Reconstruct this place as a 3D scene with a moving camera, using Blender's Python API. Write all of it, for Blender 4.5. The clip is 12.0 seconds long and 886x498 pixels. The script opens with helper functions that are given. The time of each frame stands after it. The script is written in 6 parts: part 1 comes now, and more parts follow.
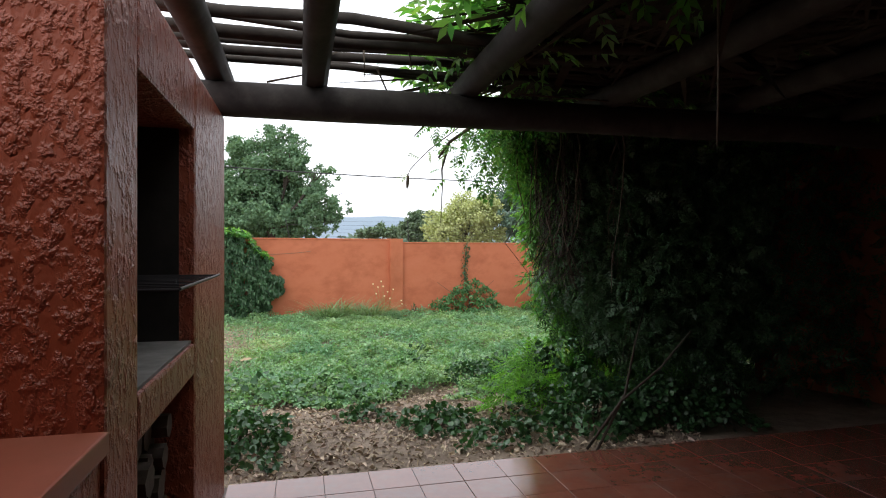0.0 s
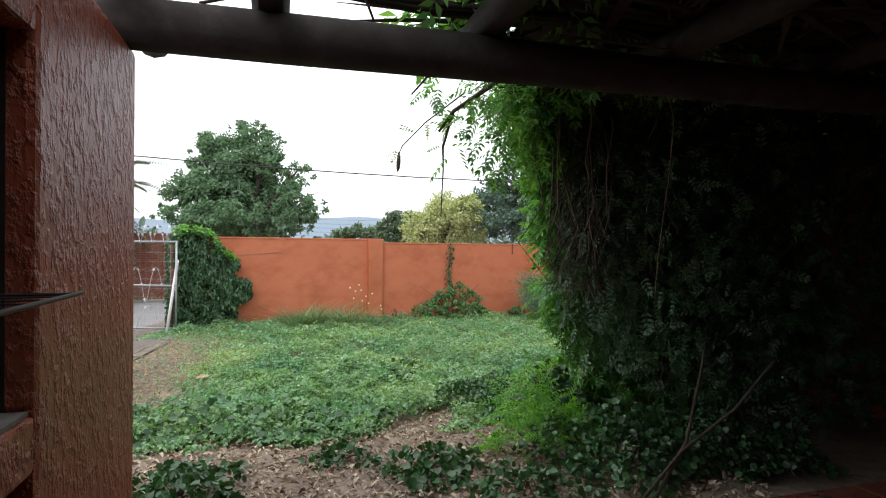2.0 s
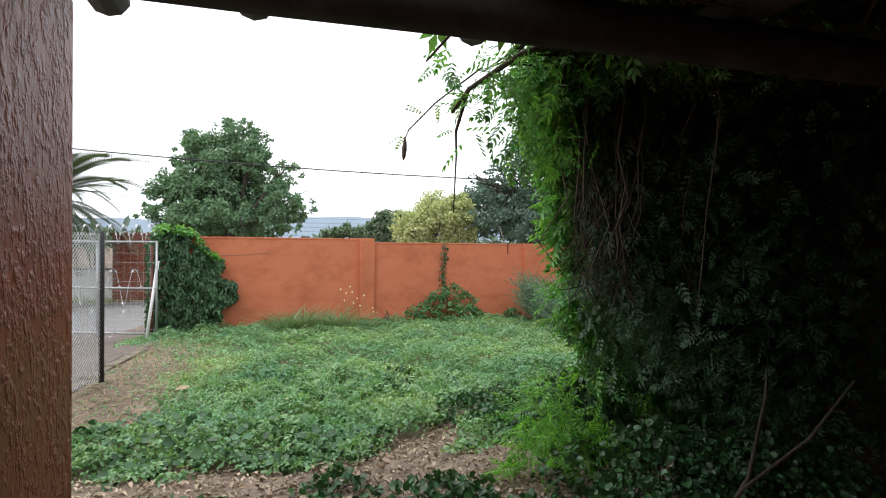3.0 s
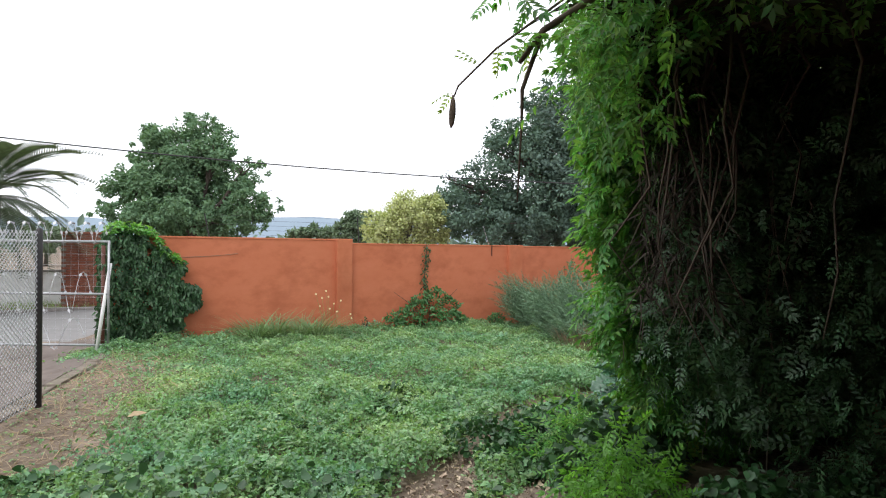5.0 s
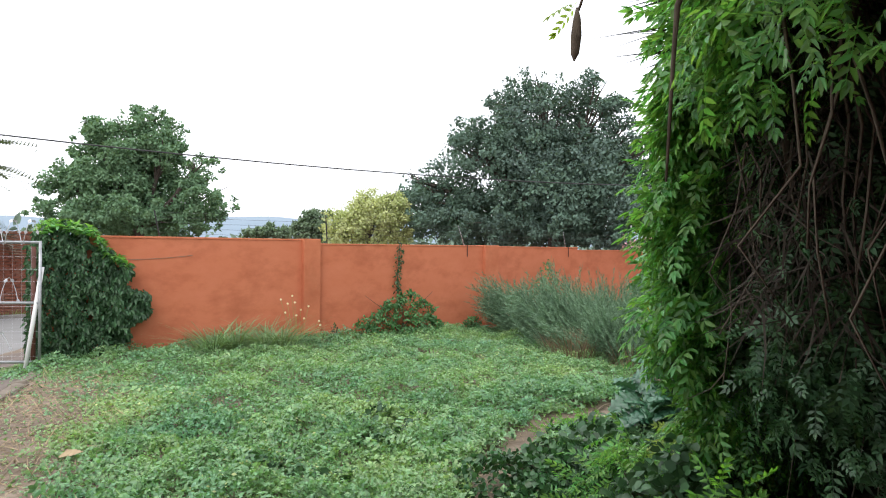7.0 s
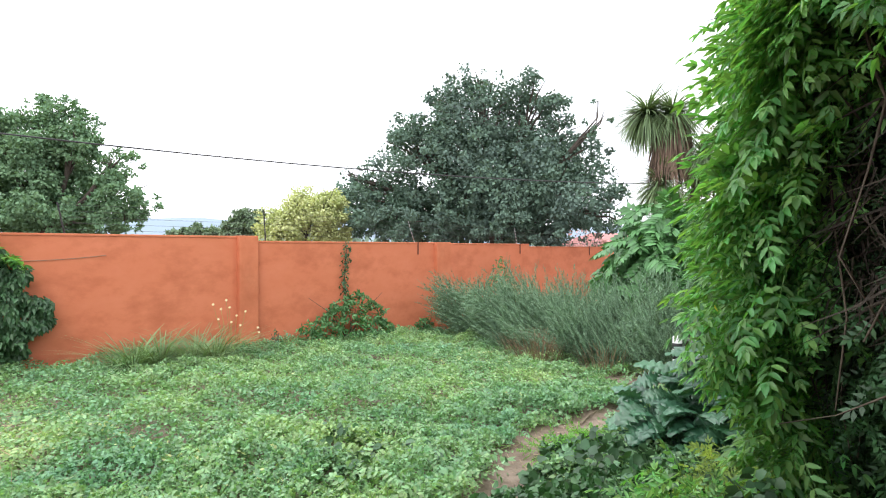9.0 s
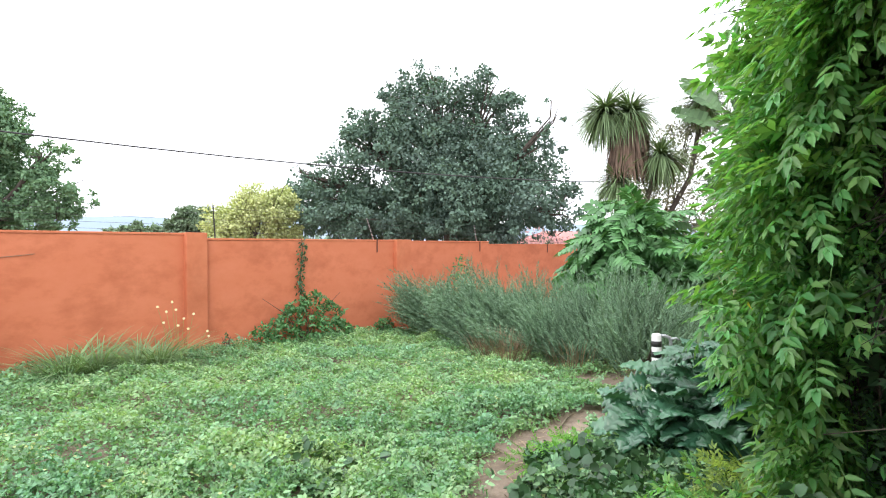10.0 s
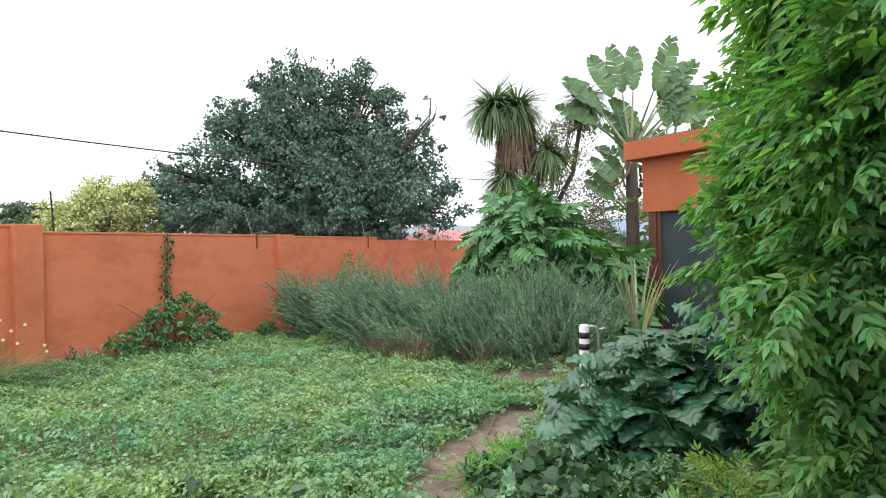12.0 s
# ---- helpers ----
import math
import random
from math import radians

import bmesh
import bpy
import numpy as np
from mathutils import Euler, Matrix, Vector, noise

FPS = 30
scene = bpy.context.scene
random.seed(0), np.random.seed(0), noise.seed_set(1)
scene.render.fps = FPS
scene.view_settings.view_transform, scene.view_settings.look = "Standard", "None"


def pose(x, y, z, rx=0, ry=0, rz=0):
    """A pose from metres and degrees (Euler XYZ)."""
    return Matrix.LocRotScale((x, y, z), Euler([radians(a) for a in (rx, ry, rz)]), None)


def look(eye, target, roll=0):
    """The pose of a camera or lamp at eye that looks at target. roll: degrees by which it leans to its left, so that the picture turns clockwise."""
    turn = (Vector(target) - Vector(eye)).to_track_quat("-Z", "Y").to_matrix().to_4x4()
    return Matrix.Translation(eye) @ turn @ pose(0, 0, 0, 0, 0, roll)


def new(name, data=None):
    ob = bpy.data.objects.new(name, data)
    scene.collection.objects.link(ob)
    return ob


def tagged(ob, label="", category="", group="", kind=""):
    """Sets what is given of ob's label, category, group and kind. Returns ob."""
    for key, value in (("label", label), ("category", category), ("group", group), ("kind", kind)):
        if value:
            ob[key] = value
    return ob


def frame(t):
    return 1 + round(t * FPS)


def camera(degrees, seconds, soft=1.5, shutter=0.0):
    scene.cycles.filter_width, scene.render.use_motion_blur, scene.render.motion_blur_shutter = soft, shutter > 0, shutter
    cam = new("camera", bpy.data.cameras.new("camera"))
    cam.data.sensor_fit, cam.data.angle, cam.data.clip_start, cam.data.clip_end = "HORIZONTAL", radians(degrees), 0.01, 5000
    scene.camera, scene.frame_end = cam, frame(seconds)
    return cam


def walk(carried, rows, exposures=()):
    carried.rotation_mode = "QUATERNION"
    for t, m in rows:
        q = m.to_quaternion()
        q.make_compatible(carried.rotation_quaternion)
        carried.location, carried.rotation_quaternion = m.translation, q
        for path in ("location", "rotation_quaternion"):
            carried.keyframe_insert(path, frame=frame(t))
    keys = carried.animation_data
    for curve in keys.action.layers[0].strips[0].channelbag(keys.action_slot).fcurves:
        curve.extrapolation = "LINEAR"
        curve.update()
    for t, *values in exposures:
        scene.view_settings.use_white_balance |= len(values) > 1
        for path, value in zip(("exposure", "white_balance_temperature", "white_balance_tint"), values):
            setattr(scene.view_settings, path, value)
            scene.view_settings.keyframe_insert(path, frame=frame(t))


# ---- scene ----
cam = camera(75.9, 12.0, soft=1.1)
PATH = [
    (0, (0.188, 0.586, 1.828), (0.675, 2.525, 1.814), 0.2),
    (0.5, (0.207, 0.826, 1.826), (0.712, 2.761, 1.812), 0.2),
    (1, (0.221, 1.085, 1.829), (0.747, 3.014, 1.817), 0.2),
    (1.5, (0.248, 1.323, 1.825), (0.795, 3.246, 1.814), 0.3),
    (2, (0.292, 1.595, 1.817), (0.858, 3.514, 1.808), 0.5),
    (2.5, (0.306, 1.841, 1.813), (0.892, 3.753, 1.802), 0.3),
    (3, (0.307, 2.1, 1.822), (0.911, 4.006, 1.812), 0.4),
    (5, (0.223, 3.008, 1.823), (0.938, 4.875, 1.818), 0.6),
    (5.5, (0.199, 3.21, 1.817), (0.953, 5.063, 1.812), 0.6),
    (6, (0.192, 3.434, 1.823), (0.978, 5.273, 1.82), 0.5),
    (6.5, (0.184, 3.659, 1.828), (1.002, 5.484, 1.825), 0.5),
    (7, (0.172, 3.902, 1.833), (1.025, 5.711, 1.829), 0.5),
    (7.2, (0.165, 4.003, 1.85), (1.038, 5.802, 1.84), 0.4),
    (9, (0.264, 4.811, 1.76), (1.316, 6.512, 1.758), -0.1),
    (9.5, (0.273, 5.047, 1.75), (1.392, 6.704, 1.746), -0.2),
    (10, (0.296, 5.226, 1.732), (1.489, 6.83, 1.725), -0.3),
    (10.5, (0.348, 5.478, 1.699), (1.614, 7.027, 1.694), -0.5),
    (11, (0.371, 5.68, 1.664), (1.704, 7.171, 1.657), -0.5),
    (11.5, (0.436, 5.884, 1.646), (1.858, 7.291, 1.638), -0.8),
    (12, (0.488, 6.009, 1.611), (2.003, 7.314, 1.602), -0.9),
]
walk(cam, [(t, look(eye, target, roll)) for t, eye, target, roll in PATH],
     exposures=[(0, 0.08), (2.5, 0), (5.5, 0), (7.2, 0.2), (9.0, 0.56), (9.5, 0.66), (10.0, 0.68), (10.5, 0.62), (11.0, 0.55), (11.5, 0.4), (12, 0.2)])

# ---- light ----
scene.view_settings.exposure = 0.0
world = bpy.data.worlds.new("world")
scene.world = world
world.use_nodes = True
wn = world.node_tree
wn.nodes.clear()
sky = wn.nodes.new("ShaderNodeTexSky")
sky.sky_type = "NISHITA"
sky.sun_disc = False
sky.sun_elevation, sky.sun_rotation = radians(58), radians(-40)
sky.dust_density = 4.0
haze = wn.nodes.new("ShaderNodeHueSaturation")      # cloud takes the blue out of the sky
haze.inputs["Saturation"].default_value = 0.10
veil = wn.nodes.new("ShaderNodeMixRGB")              # even cloud deck
veil.inputs[0].default_value = 0.62
veil.inputs[2].default_value = (12.3, 12.6, 13.7, 1)
bg = wn.nodes.new("ShaderNodeBackground")
bg.inputs["Strength"].default_value = 0.17
wo = wn.nodes.new("ShaderNodeOutputWorld")
wn.links.new(sky.outputs[0], haze.inputs["Color"])
wn.links.new(haze.outputs[0], veil.inputs[1])
wn.links.new(veil.outputs[0], bg.inputs["Color"])
wn.links.new(bg.outputs[0], wo.inputs["Surface"])

sun = new("sun", bpy.data.lights.new("sun", "SUN"))
sun.data.energy, sun.data.angle, sun.data.color = 1.3, radians(25), (1.0, 0.96, 0.9)
sun.matrix_world = look((-12, -10, 26), (0, 6, 0))

# ---- materials ----


def material(name, color, color2=None, rough=0.85, scale=8.0, bump=0.0, bump_scale=40.0, metal=0.0, island=0.0,
             translucent=0.0, stain=None, stain_scale=1.2, stain_amount=0.5, stretch=(1, 1, 1), hue=0.0, spec=0.3, per_object=0.0, crust=0.0):
    m = bpy.data.materials.new(name)
    m.use_nodes = True
    nt = m.node_tree
    n, li = nt.nodes, nt.links
    n.clear()
    out = n.new("ShaderNodeOutputMaterial")
    p = n.new("ShaderNodeBsdfPrincipled")
    p.inputs["Roughness"].default_value = rough
    p.inputs["Metallic"].default_value = metal
    p.inputs["Specular IOR Level"].default_value = spec
    tc = n.new("ShaderNodeTexCoord")
    mp = n.new("ShaderNodeMapping")
    mp.inputs["Scale"].default_value = stretch
    geo = n.new("ShaderNodeNewGeometry")
    li.new(geo.outputs["Position"], mp.inputs["Vector"])
    no = n.new("ShaderNodeTexNoise")
    no.inputs["Scale"].default_value = scale
    no.inputs["Detail"].default_value = 6
    no.inputs["Roughness"].default_value = 0.65
    li.new(mp.outputs[0], no.inputs["Vector"])
    ramp = n.new("ShaderNodeMapRange")
    ramp.inputs[1].default_value, ramp.inputs[2].default_value = 0.3, 0.7
    li.new(no.outputs["Fac"], ramp.inputs[0])
    mix = n.new("ShaderNodeMixRGB")
    mix.inputs[1].default_value = (*color, 1)
    mix.inputs[2].default_value = (*(color2 or [c * 0.7 for c in color]), 1)
    li.new(ramp.outputs[0], mix.inputs[0])
    last = mix.outputs[0]
    if stain:
        ns = n.new("ShaderNodeTexNoise")
        ns.inputs["Scale"].default_value = stain_scale
        ns.inputs["Detail"].default_value = 8
        ns.inputs["Roughness"].default_value = 0.7
        li.new(mp.outputs[0], ns.inputs["Vector"])
        rs = n.new("ShaderNodeMapRange")
        rs.inputs[1].default_value, rs.inputs[2].default_value, rs.inputs[4].default_value = 0.48, 0.72, stain_amount
        li.new(ns.outputs["Fac"], rs.inputs[0])
        ms = n.new("ShaderNodeMixRGB")
        ms.inputs[2].default_value = (*stain, 1)
        li.new(rs.outputs[0], ms.inputs[0])
        li.new(last, ms.inputs[1])
        last = ms.outputs[0]
    if island or per_object:
        hs = n.new("ShaderNodeHueSaturation")
        val = n.new("ShaderNodeMapRange")
        amount = island or per_object
        val.inputs[3].default_value, val.inputs[4].default_value = 1 - amount, 1 + amount
        if island:
            li.new(geo.outputs["Random Per Island"], val.inputs[0])
        else:
            oi = n.new("ShaderNodeObjectInfo")
            li.new(oi.outputs["Random"], val.inputs[0])
        li.new(val.outputs[0], hs.inputs["Value"])
        if hue and island:
            hv = n.new("ShaderNodeMapRange")
            mu = n.new("ShaderNodeMath")
            mu.operation = "FRACT"
            mm = n.new("ShaderNodeMath")
            mm.operation = "MULTIPLY"
            mm.inputs[1].default_value = 7.13
            li.new(geo.outputs["Random Per Island"], mm.inputs[0])
            li.new(mm.outputs[0], mu.inputs[0])
            li.new(mu.outputs[0], hv.inputs[0])
            hv.inputs[3].default_value, hv.inputs[4].default_value = 0.5 - hue, 0.5 + hue
            li.new(hv.outputs[0], hs.inputs["Hue"])
        li.new(last, hs.inputs["Color"])
        last = hs.outputs[0]
    li.new(last, p.inputs["Base Color"])
    if bump:
        nb = n.new("ShaderNodeTexNoise")
        nb.inputs["Scale"].default_value = bump_scale
        nb.inputs["Detail"].default_value = 5
        li.new(mp.outputs[0], nb.inputs["Vector"])
        b = n.new("ShaderNodeBump")
        b.inputs["Strength"].default_value = min(1.0, bump * 20)
        b.inputs["Distance"].default_value = bump
        height = nb.outputs["Fac"]
        if crust:
            nc = n.new("ShaderNodeTexNoise")
            nc.inputs["Scale"].default_value = crust
            nc.inputs["Detail"].default_value = 4
            nc.inputs["Roughness"].default_value = 0.6
            li.new(mp.outputs[0], nc.inputs["Vector"])
            rc = n.new("ShaderNodeMapRange")
            rc.interpolation_type = "SMOOTHSTEP"
            rc.inputs[1].default_value, rc.inputs[2].default_value = 0.44, 0.70
            li.new(nc.outputs["Fac"], rc.inputs[0])
            mh = n.new("ShaderNodeMath")
            mh.operation = "MULTIPLY"
            mh.inputs[1].default_value = 0.8
            li.new(rc.outputs[0], mh.inputs[0])
            ah = n.new("ShaderNodeMath")
            ah.operation = "MULTIPLY_ADD"
            ah.inputs[1].default_value = 0.28
            li.new(height, ah.inputs[0])
            li.new(mh.outputs[0], ah.inputs[2])
            height = ah.outputs[0]
        li.new(height, b.inputs["Height"])
        li.new(b.outputs[0], p.inputs["Normal"])
    if translucent:
        tr = n.new("ShaderNodeBsdfTranslucent")
        br = n.new("ShaderNodeMixRGB")
        br.blend_type = "MULTIPLY"
        br.inputs[0].default_value = 1
        br.inputs[2].default_value = (1.5, 1.6, 0.6, 1)
        li.new(last, br.inputs[1])
        li.new(br.outputs[0], tr.inputs["Color"])
        ad = n.new("ShaderNodeMixShader")
        ad.inputs[0].default_value = translucent
        li.new(p.outputs[0], ad.inputs[1])
        li.new(tr.outputs[0], ad.inputs[2])
        li.new(ad.outputs[0], out.inputs["Surface"])
    else:
        li.new(p.outputs[0], out.inputs["Surface"])
    return m


M_WALL = material("orange_wall_paint", (0.565, 0.185, 0.098), (0.51, 0.152, 0.074), 0.9, 2.2, 0.005, 45, stain=(0.30, 0.088, 0.045), stain_scale=1.1, stain_amount=0.5, stretch=(1, 1, 1.6))
M_PILLAR = material("orange_pillar_paint", (0.57, 0.19, 0.098), (0.46, 0.135, 0.064), 0.9, 2.5, 0.006, 45, stain=(0.25, 0.08, 0.04), stain_scale=1.1, stain_amount=0.4)
M_BRAAI = material("rough_orange_plaster", (0.36, 0.078, 0.032), (0.28, 0.058, 0.026), 0.42, 4, 0.03, 40, stain=(0.40, 0.12, 0.07), stain_scale=3.0, stain_amount=0.4, spec=0.5, crust=28.0, stretch=(1, 1, 0.7))
M_COUNTER = material("red_oxide_screed", (0.42, 0.12, 0.07), (0.34, 0.09, 0.05), 0.45, 6, 0.002, 80, stain=(0.3, 0.13, 0.09), spec=0.5)
M_SOOT = material("sooty_brickwork", (0.02, 0.018, 0.016), (0.04, 0.035, 0.03), 0.95, 7, 0.006, 30)
M_ASH = material("ashy_concrete", (0.30, 0.28, 0.26), (0.18, 0.165, 0.15), 0.95, 9, 0.004, 60, stain=(0.08, 0.07, 0.065), stain_scale=5)
M_TILE = material("terracotta_tile", (0.20, 0.068, 0.045), (0.16, 0.052, 0.036), 0.12, 9, 0.0006, 60, stain=(0.15, 0.10, 0.085), stain_scale=4, stain_amount=0.6, per_object=0.14, spec=1.0)
M_TILES = material("terracotta_tiles_far", (0.21, 0.072, 0.046), (0.17, 0.056, 0.038), 0.3, 9, 0.001, 90, island=0.14)
M_GROUT = material("dark_grout", (0.15, 0.115, 0.10), (0.10, 0.08, 0.07), 0.95, 30, 0.003, 90)
M_POLE = material("weathered_gum_pole", (0.05, 0.044, 0.041), (0.028, 0.024, 0.022), 0.8, 9, 0.008, 40, stain=(0.11, 0.10, 0.092), stain_scale=5)
M_LATTE = material("grey_lath_poles", (0.06, 0.05, 0.042), (0.03, 0.026, 0.022), 0.9, 14, 0.004, 70)
M_STEM = material("vine_bark", (0.13, 0.10, 0.075), (0.07, 0.055, 0.04), 0.9, 20, 0.003, 90)
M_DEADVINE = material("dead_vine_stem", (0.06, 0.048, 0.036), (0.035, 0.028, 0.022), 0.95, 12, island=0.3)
M_DRYSTEM = material("pale_dry_stem", (0.26, 0.21, 0.155), (0.17, 0.135, 0.095), 0.9, 20, 0.002, 90)
M_VINE = material("vine_leaf", (0.185, 0.365, 0.115), (0.10, 0.265, 0.085), 0.42, 2.2, island=0.45, translucent=0.4, hue=0.028, spec=0.45)
M_VINEPALE = material("young_vine_leaf", (0.33, 0.41, 0.13), (0.22, 0.33, 0.10), 0.5, 5, island=0.25, translucent=0.45)
M_LIME = material("lime_leaf", (0.185, 0.39, 0.085), (0.12, 0.30, 0.065), 0.45, 4, island=0.3, translucent=0.5, spec=0.4)
M_VINEYELLOW = material("yellowed_leaf", (0.55, 0.50, 0.06), (0.45, 0.33, 0.05), 0.6, 5, island=0.2, translucent=0.3)
M_GC = material("groundcover_leaf", (0.295, 0.425, 0.185), (0.108, 0.275, 0.165), 0.45, 0.8, island=0.34, translucent=0.28, hue=0.025, spec=0.45)
M_GCDARK = material("dark_ivy_leaf", (0.045, 0.125, 0.04), (0.03, 0.085, 0.03), 0.4, 1.5, island=0.4, translucent=0.12, hue=0.015, spec=0.45)
# also given to the vine's inner leaves, where its darkness stands for shade
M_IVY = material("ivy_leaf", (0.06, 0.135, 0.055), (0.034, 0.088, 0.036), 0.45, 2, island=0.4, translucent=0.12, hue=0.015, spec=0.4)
M_ACANTHUS = material("acanthus_leaf", (0.075, 0.20, 0.10), (0.04, 0.13, 0.07), 0.3, 5, island=0.35, translucent=0.12, hue=0.012, spec=0.8)
M_PHILO = material("split_leaf", (0.10, 0.24, 0.085), (0.07, 0.18, 0.065), 0.45, 3, island=0.35, translucent=0.18, spec=0.4)
M_ROSEMARY = material("rosemary_needles", (0.165, 0.275, 0.165), (0.12, 0.195, 0.125), 0.7, 1.6, island=0.35, translucent=0.08, hue=0.015)
M_DRYBRUSH = material("dry_brush", (0.30, 0.22, 0.14), (0.22, 0.15, 0.09), 0.9, 4, island=0.3)
# both big trees' greens are lightened and greyed to paint in distance haze
M_TREE_A = material("broadleaf_tree_leaf", (0.175, 0.285, 0.165), (0.12, 0.215, 0.125), 0.8, 0.5, spec=0.12, island=0.2, translucent=0.15, hue=0.012)
M_TREE_B = material("dark_tree_leaf", (0.125, 0.205, 0.145), (0.105, 0.15, 0.135), 0.8, 0.45, spec=0.15, island=0.22, translucent=0.1, hue=0.012)
M_WISPY = material("wispy_leaf", (0.33, 0.35, 0.27), (0.28, 0.26, 0.21), 0.8, 2, island=0.3, translucent=0.15)
M_FLAX = material("pale_flax_leaf", (0.46, 0.47, 0.28), (0.26, 0.31, 0.17), 0.55, 6, island=0.3, translucent=0.15)
M_KERB = material("mossy_concrete", (0.26, 0.22, 0.18), (0.14, 0.115, 0.09), 0.95, 6, 0.012, 25, stain=(0.12, 0.13, 0.07), stain_scale=3)
M_DRIVE = material("dusty_driveway", (0.20, 0.165, 0.145), (0.13, 0.105, 0.09), 0.95, 3, 0.01, 40, stain=(0.12, 0.095, 0.08), stain_scale=1.5)
M_TREE_Y = material("yellow_green_leaf", (0.52, 0.54, 0.28), (0.40, 0.46, 0.22), 0.7, 0.8, island=0.2, translucent=0.2)
M_TREE_G = material("far_tree_leaf", (0.19, 0.26, 0.16), (0.14, 0.21, 0.13), 0.8, 0.3, island=0.3, translucent=0.1)
M_BARK = material("tree_bark", (0.11, 0.09, 0.075), (0.06, 0.05, 0.042), 0.95, 4, 0.02, 15, stretch=(1, 1, 0.3))
M_YUCCA = material("sword_leaf", (0.20, 0.28, 0.14), (0.13, 0.20, 0.10), 0.45, 2, island=0.4, translucent=0.15)
M_DEADLEAF = material("dead_hanging_leaf", (0.20, 0.135, 0.10), (0.13, 0.088, 0.065), 0.9, 4, island=0.35)
M_BANANA = material("banana_leaf", (0.13, 0.22, 0.11), (0.10, 0.18, 0.085), 0.45, 2, island=0.25, translucent=0.25)
M_PALM = material("palm_frond", (0.13, 0.175, 0.11), (0.095, 0.135, 0.08), 0.55, 3, island=0.3, translucent=0.1)
M_GRASSBLADE = material("long_grass", (0.24, 0.35, 0.13), (0.17, 0.27, 0.10), 0.6, 3, island=0.35, translucent=0.2)
M_TUFT = material("tuft_grass", (0.22, 0.33, 0.17), (0.15, 0.25, 0.12), 0.6, 3, island=0.35, translucent=0.2)
M_FLOWER = material("cream_petals", (0.85, 0.80, 0.62), (0.75, 0.66, 0.42), 0.7, 20, island=0.1, translucent=0.2)
M_PINK = material("pink_blossom", (0.58, 0.27, 0.33), (0.42, 0.32, 0.33), 0.7, 3, island=0.3, translucent=0.15)
M_LITTER = material("fallen_leaves", (0.50, 0.41, 0.31), (0.28, 0.22, 0.165), 0.9, 12, island=0.5, hue=0.02)
M_STRAW = material("straw_stalks", (0.42, 0.33, 0.21), (0.30, 0.22, 0.13), 0.9, 12, island=0.35)
M_ROAD = material("worn_asphalt", (0.24, 0.235, 0.23), (0.20, 0.195, 0.19), 0.9, 3, 0.004, 60)
M_BRICK = material("red_face_brick", (0.30, 0.11, 0.07), (0.20, 0.075, 0.05), 0.9, 6, 0.006, 30, stain=(0.36, 0.25, 0.19), stain_scale=3)
M_MORTAR = material("grey_mortar", (0.34, 0.31, 0.28), (0.26, 0.24, 0.22), 0.95, 20, 0.003, 60)
M_GALV = material("galvanised_steel", (0.44, 0.45, 0.46), (0.32, 0.33, 0.34), 0.45, 12, metal=0.6, spec=0.5)
M_BLACKSTEEL = material("black_painted_steel", (0.02, 0.02, 0.022), (0.035, 0.03, 0.03), 0.5, 10, spec=0.4)
M_WHITEPAINT = material("white_paint", (0.78, 0.78, 0.77), (0.66, 0.66, 0.64), 0.5, 8, 0.001, 60, stain=(0.5, 0.47, 0.42), stain_scale=6, stain_amount=0.3)
M_BLACKBAND = material("black_band", (0.02, 0.02, 0.02), (0.03, 0.03, 0.03), 0.5, 10)
M_BROWNSTEEL = material("brown_door_frame", (0.13, 0.05, 0.035), (0.09, 0.035, 0.025), 0.5, 5, 0.002, 60)
M_WIRE = material("dark_cable", (0.03, 0.03, 0.032), (0.04, 0.04, 0.04), 0.6, 5)
M_FENCEWIRE = material("fence_wire", (0.60, 0.61, 0.63), (0.5, 0.5, 0.52), 0.45, 9, metal=0.2)
M_HOUSE = material("orange_house_paint", (0.45, 0.135, 0.06), (0.39, 0.11, 0.048), 0.88, 2, 0.004, 60, stain=(0.42, 0.12, 0.05), stain_scale=1.2, stain_amount=0.4)
# the house orange made darker, patio shade put into the colour
M_INNER = material("patio_wall_shade_colour", (0.32, 0.10, 0.05), (0.26, 0.08, 0.04), 0.9, 3, 0.006, 40)
M_ROOFPINK = material("faded_red_roof", (0.48, 0.22, 0.20), (0.40, 0.19, 0.17), 0.8, 3)
M_CHARRED = material("stacked_firewood", (0.16, 0.12, 0.09), (0.07, 0.055, 0.045), 0.95, 12, 0.006, 50, island=0.45)
# distance haze mixed into the base colours of hill and woods
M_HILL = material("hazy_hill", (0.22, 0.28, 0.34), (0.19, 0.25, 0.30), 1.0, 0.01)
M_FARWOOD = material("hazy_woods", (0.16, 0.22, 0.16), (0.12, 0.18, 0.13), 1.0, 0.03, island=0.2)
M_GLASS = material("dark_window_glass", (0.05, 0.06, 0.07), (0.06, 0.07, 0.08), 0.06, 2, spec=0.6)


def ground_material():
    """Soil with leaf crumbs; bare paths paler, greener earth under the lawn."""
    m = material("garden_soil", (0.235, 0.185, 0.14), (0.135, 0.10, 0.074), 0.95, 7, 0.03, 22, stain=(0.36, 0.29, 0.225), stain_scale=2.2, stain_amount=0.8)
    return m


M_SOIL = ground_material()

# ---- helpers for meshes ----
rng = np.random.default_rng(5)


def finish(me, mat, smooth=False):
    if mat:
        me.materials.append(mat)
    if smooth:
        me.polygons.foreach_set("use_smooth", [True] * len(me.polygons))
    me.update()
    return me


def part(name, bm, mat, parent=None, label="", smooth=False):
    me = bpy.data.meshes.new(name)
    bm.to_mesh(me)
    bm.free()
    ob = new(name, finish(me, mat, smooth))
    if parent:
        ob.parent = parent
    return tagged(ob, label) if label else ob


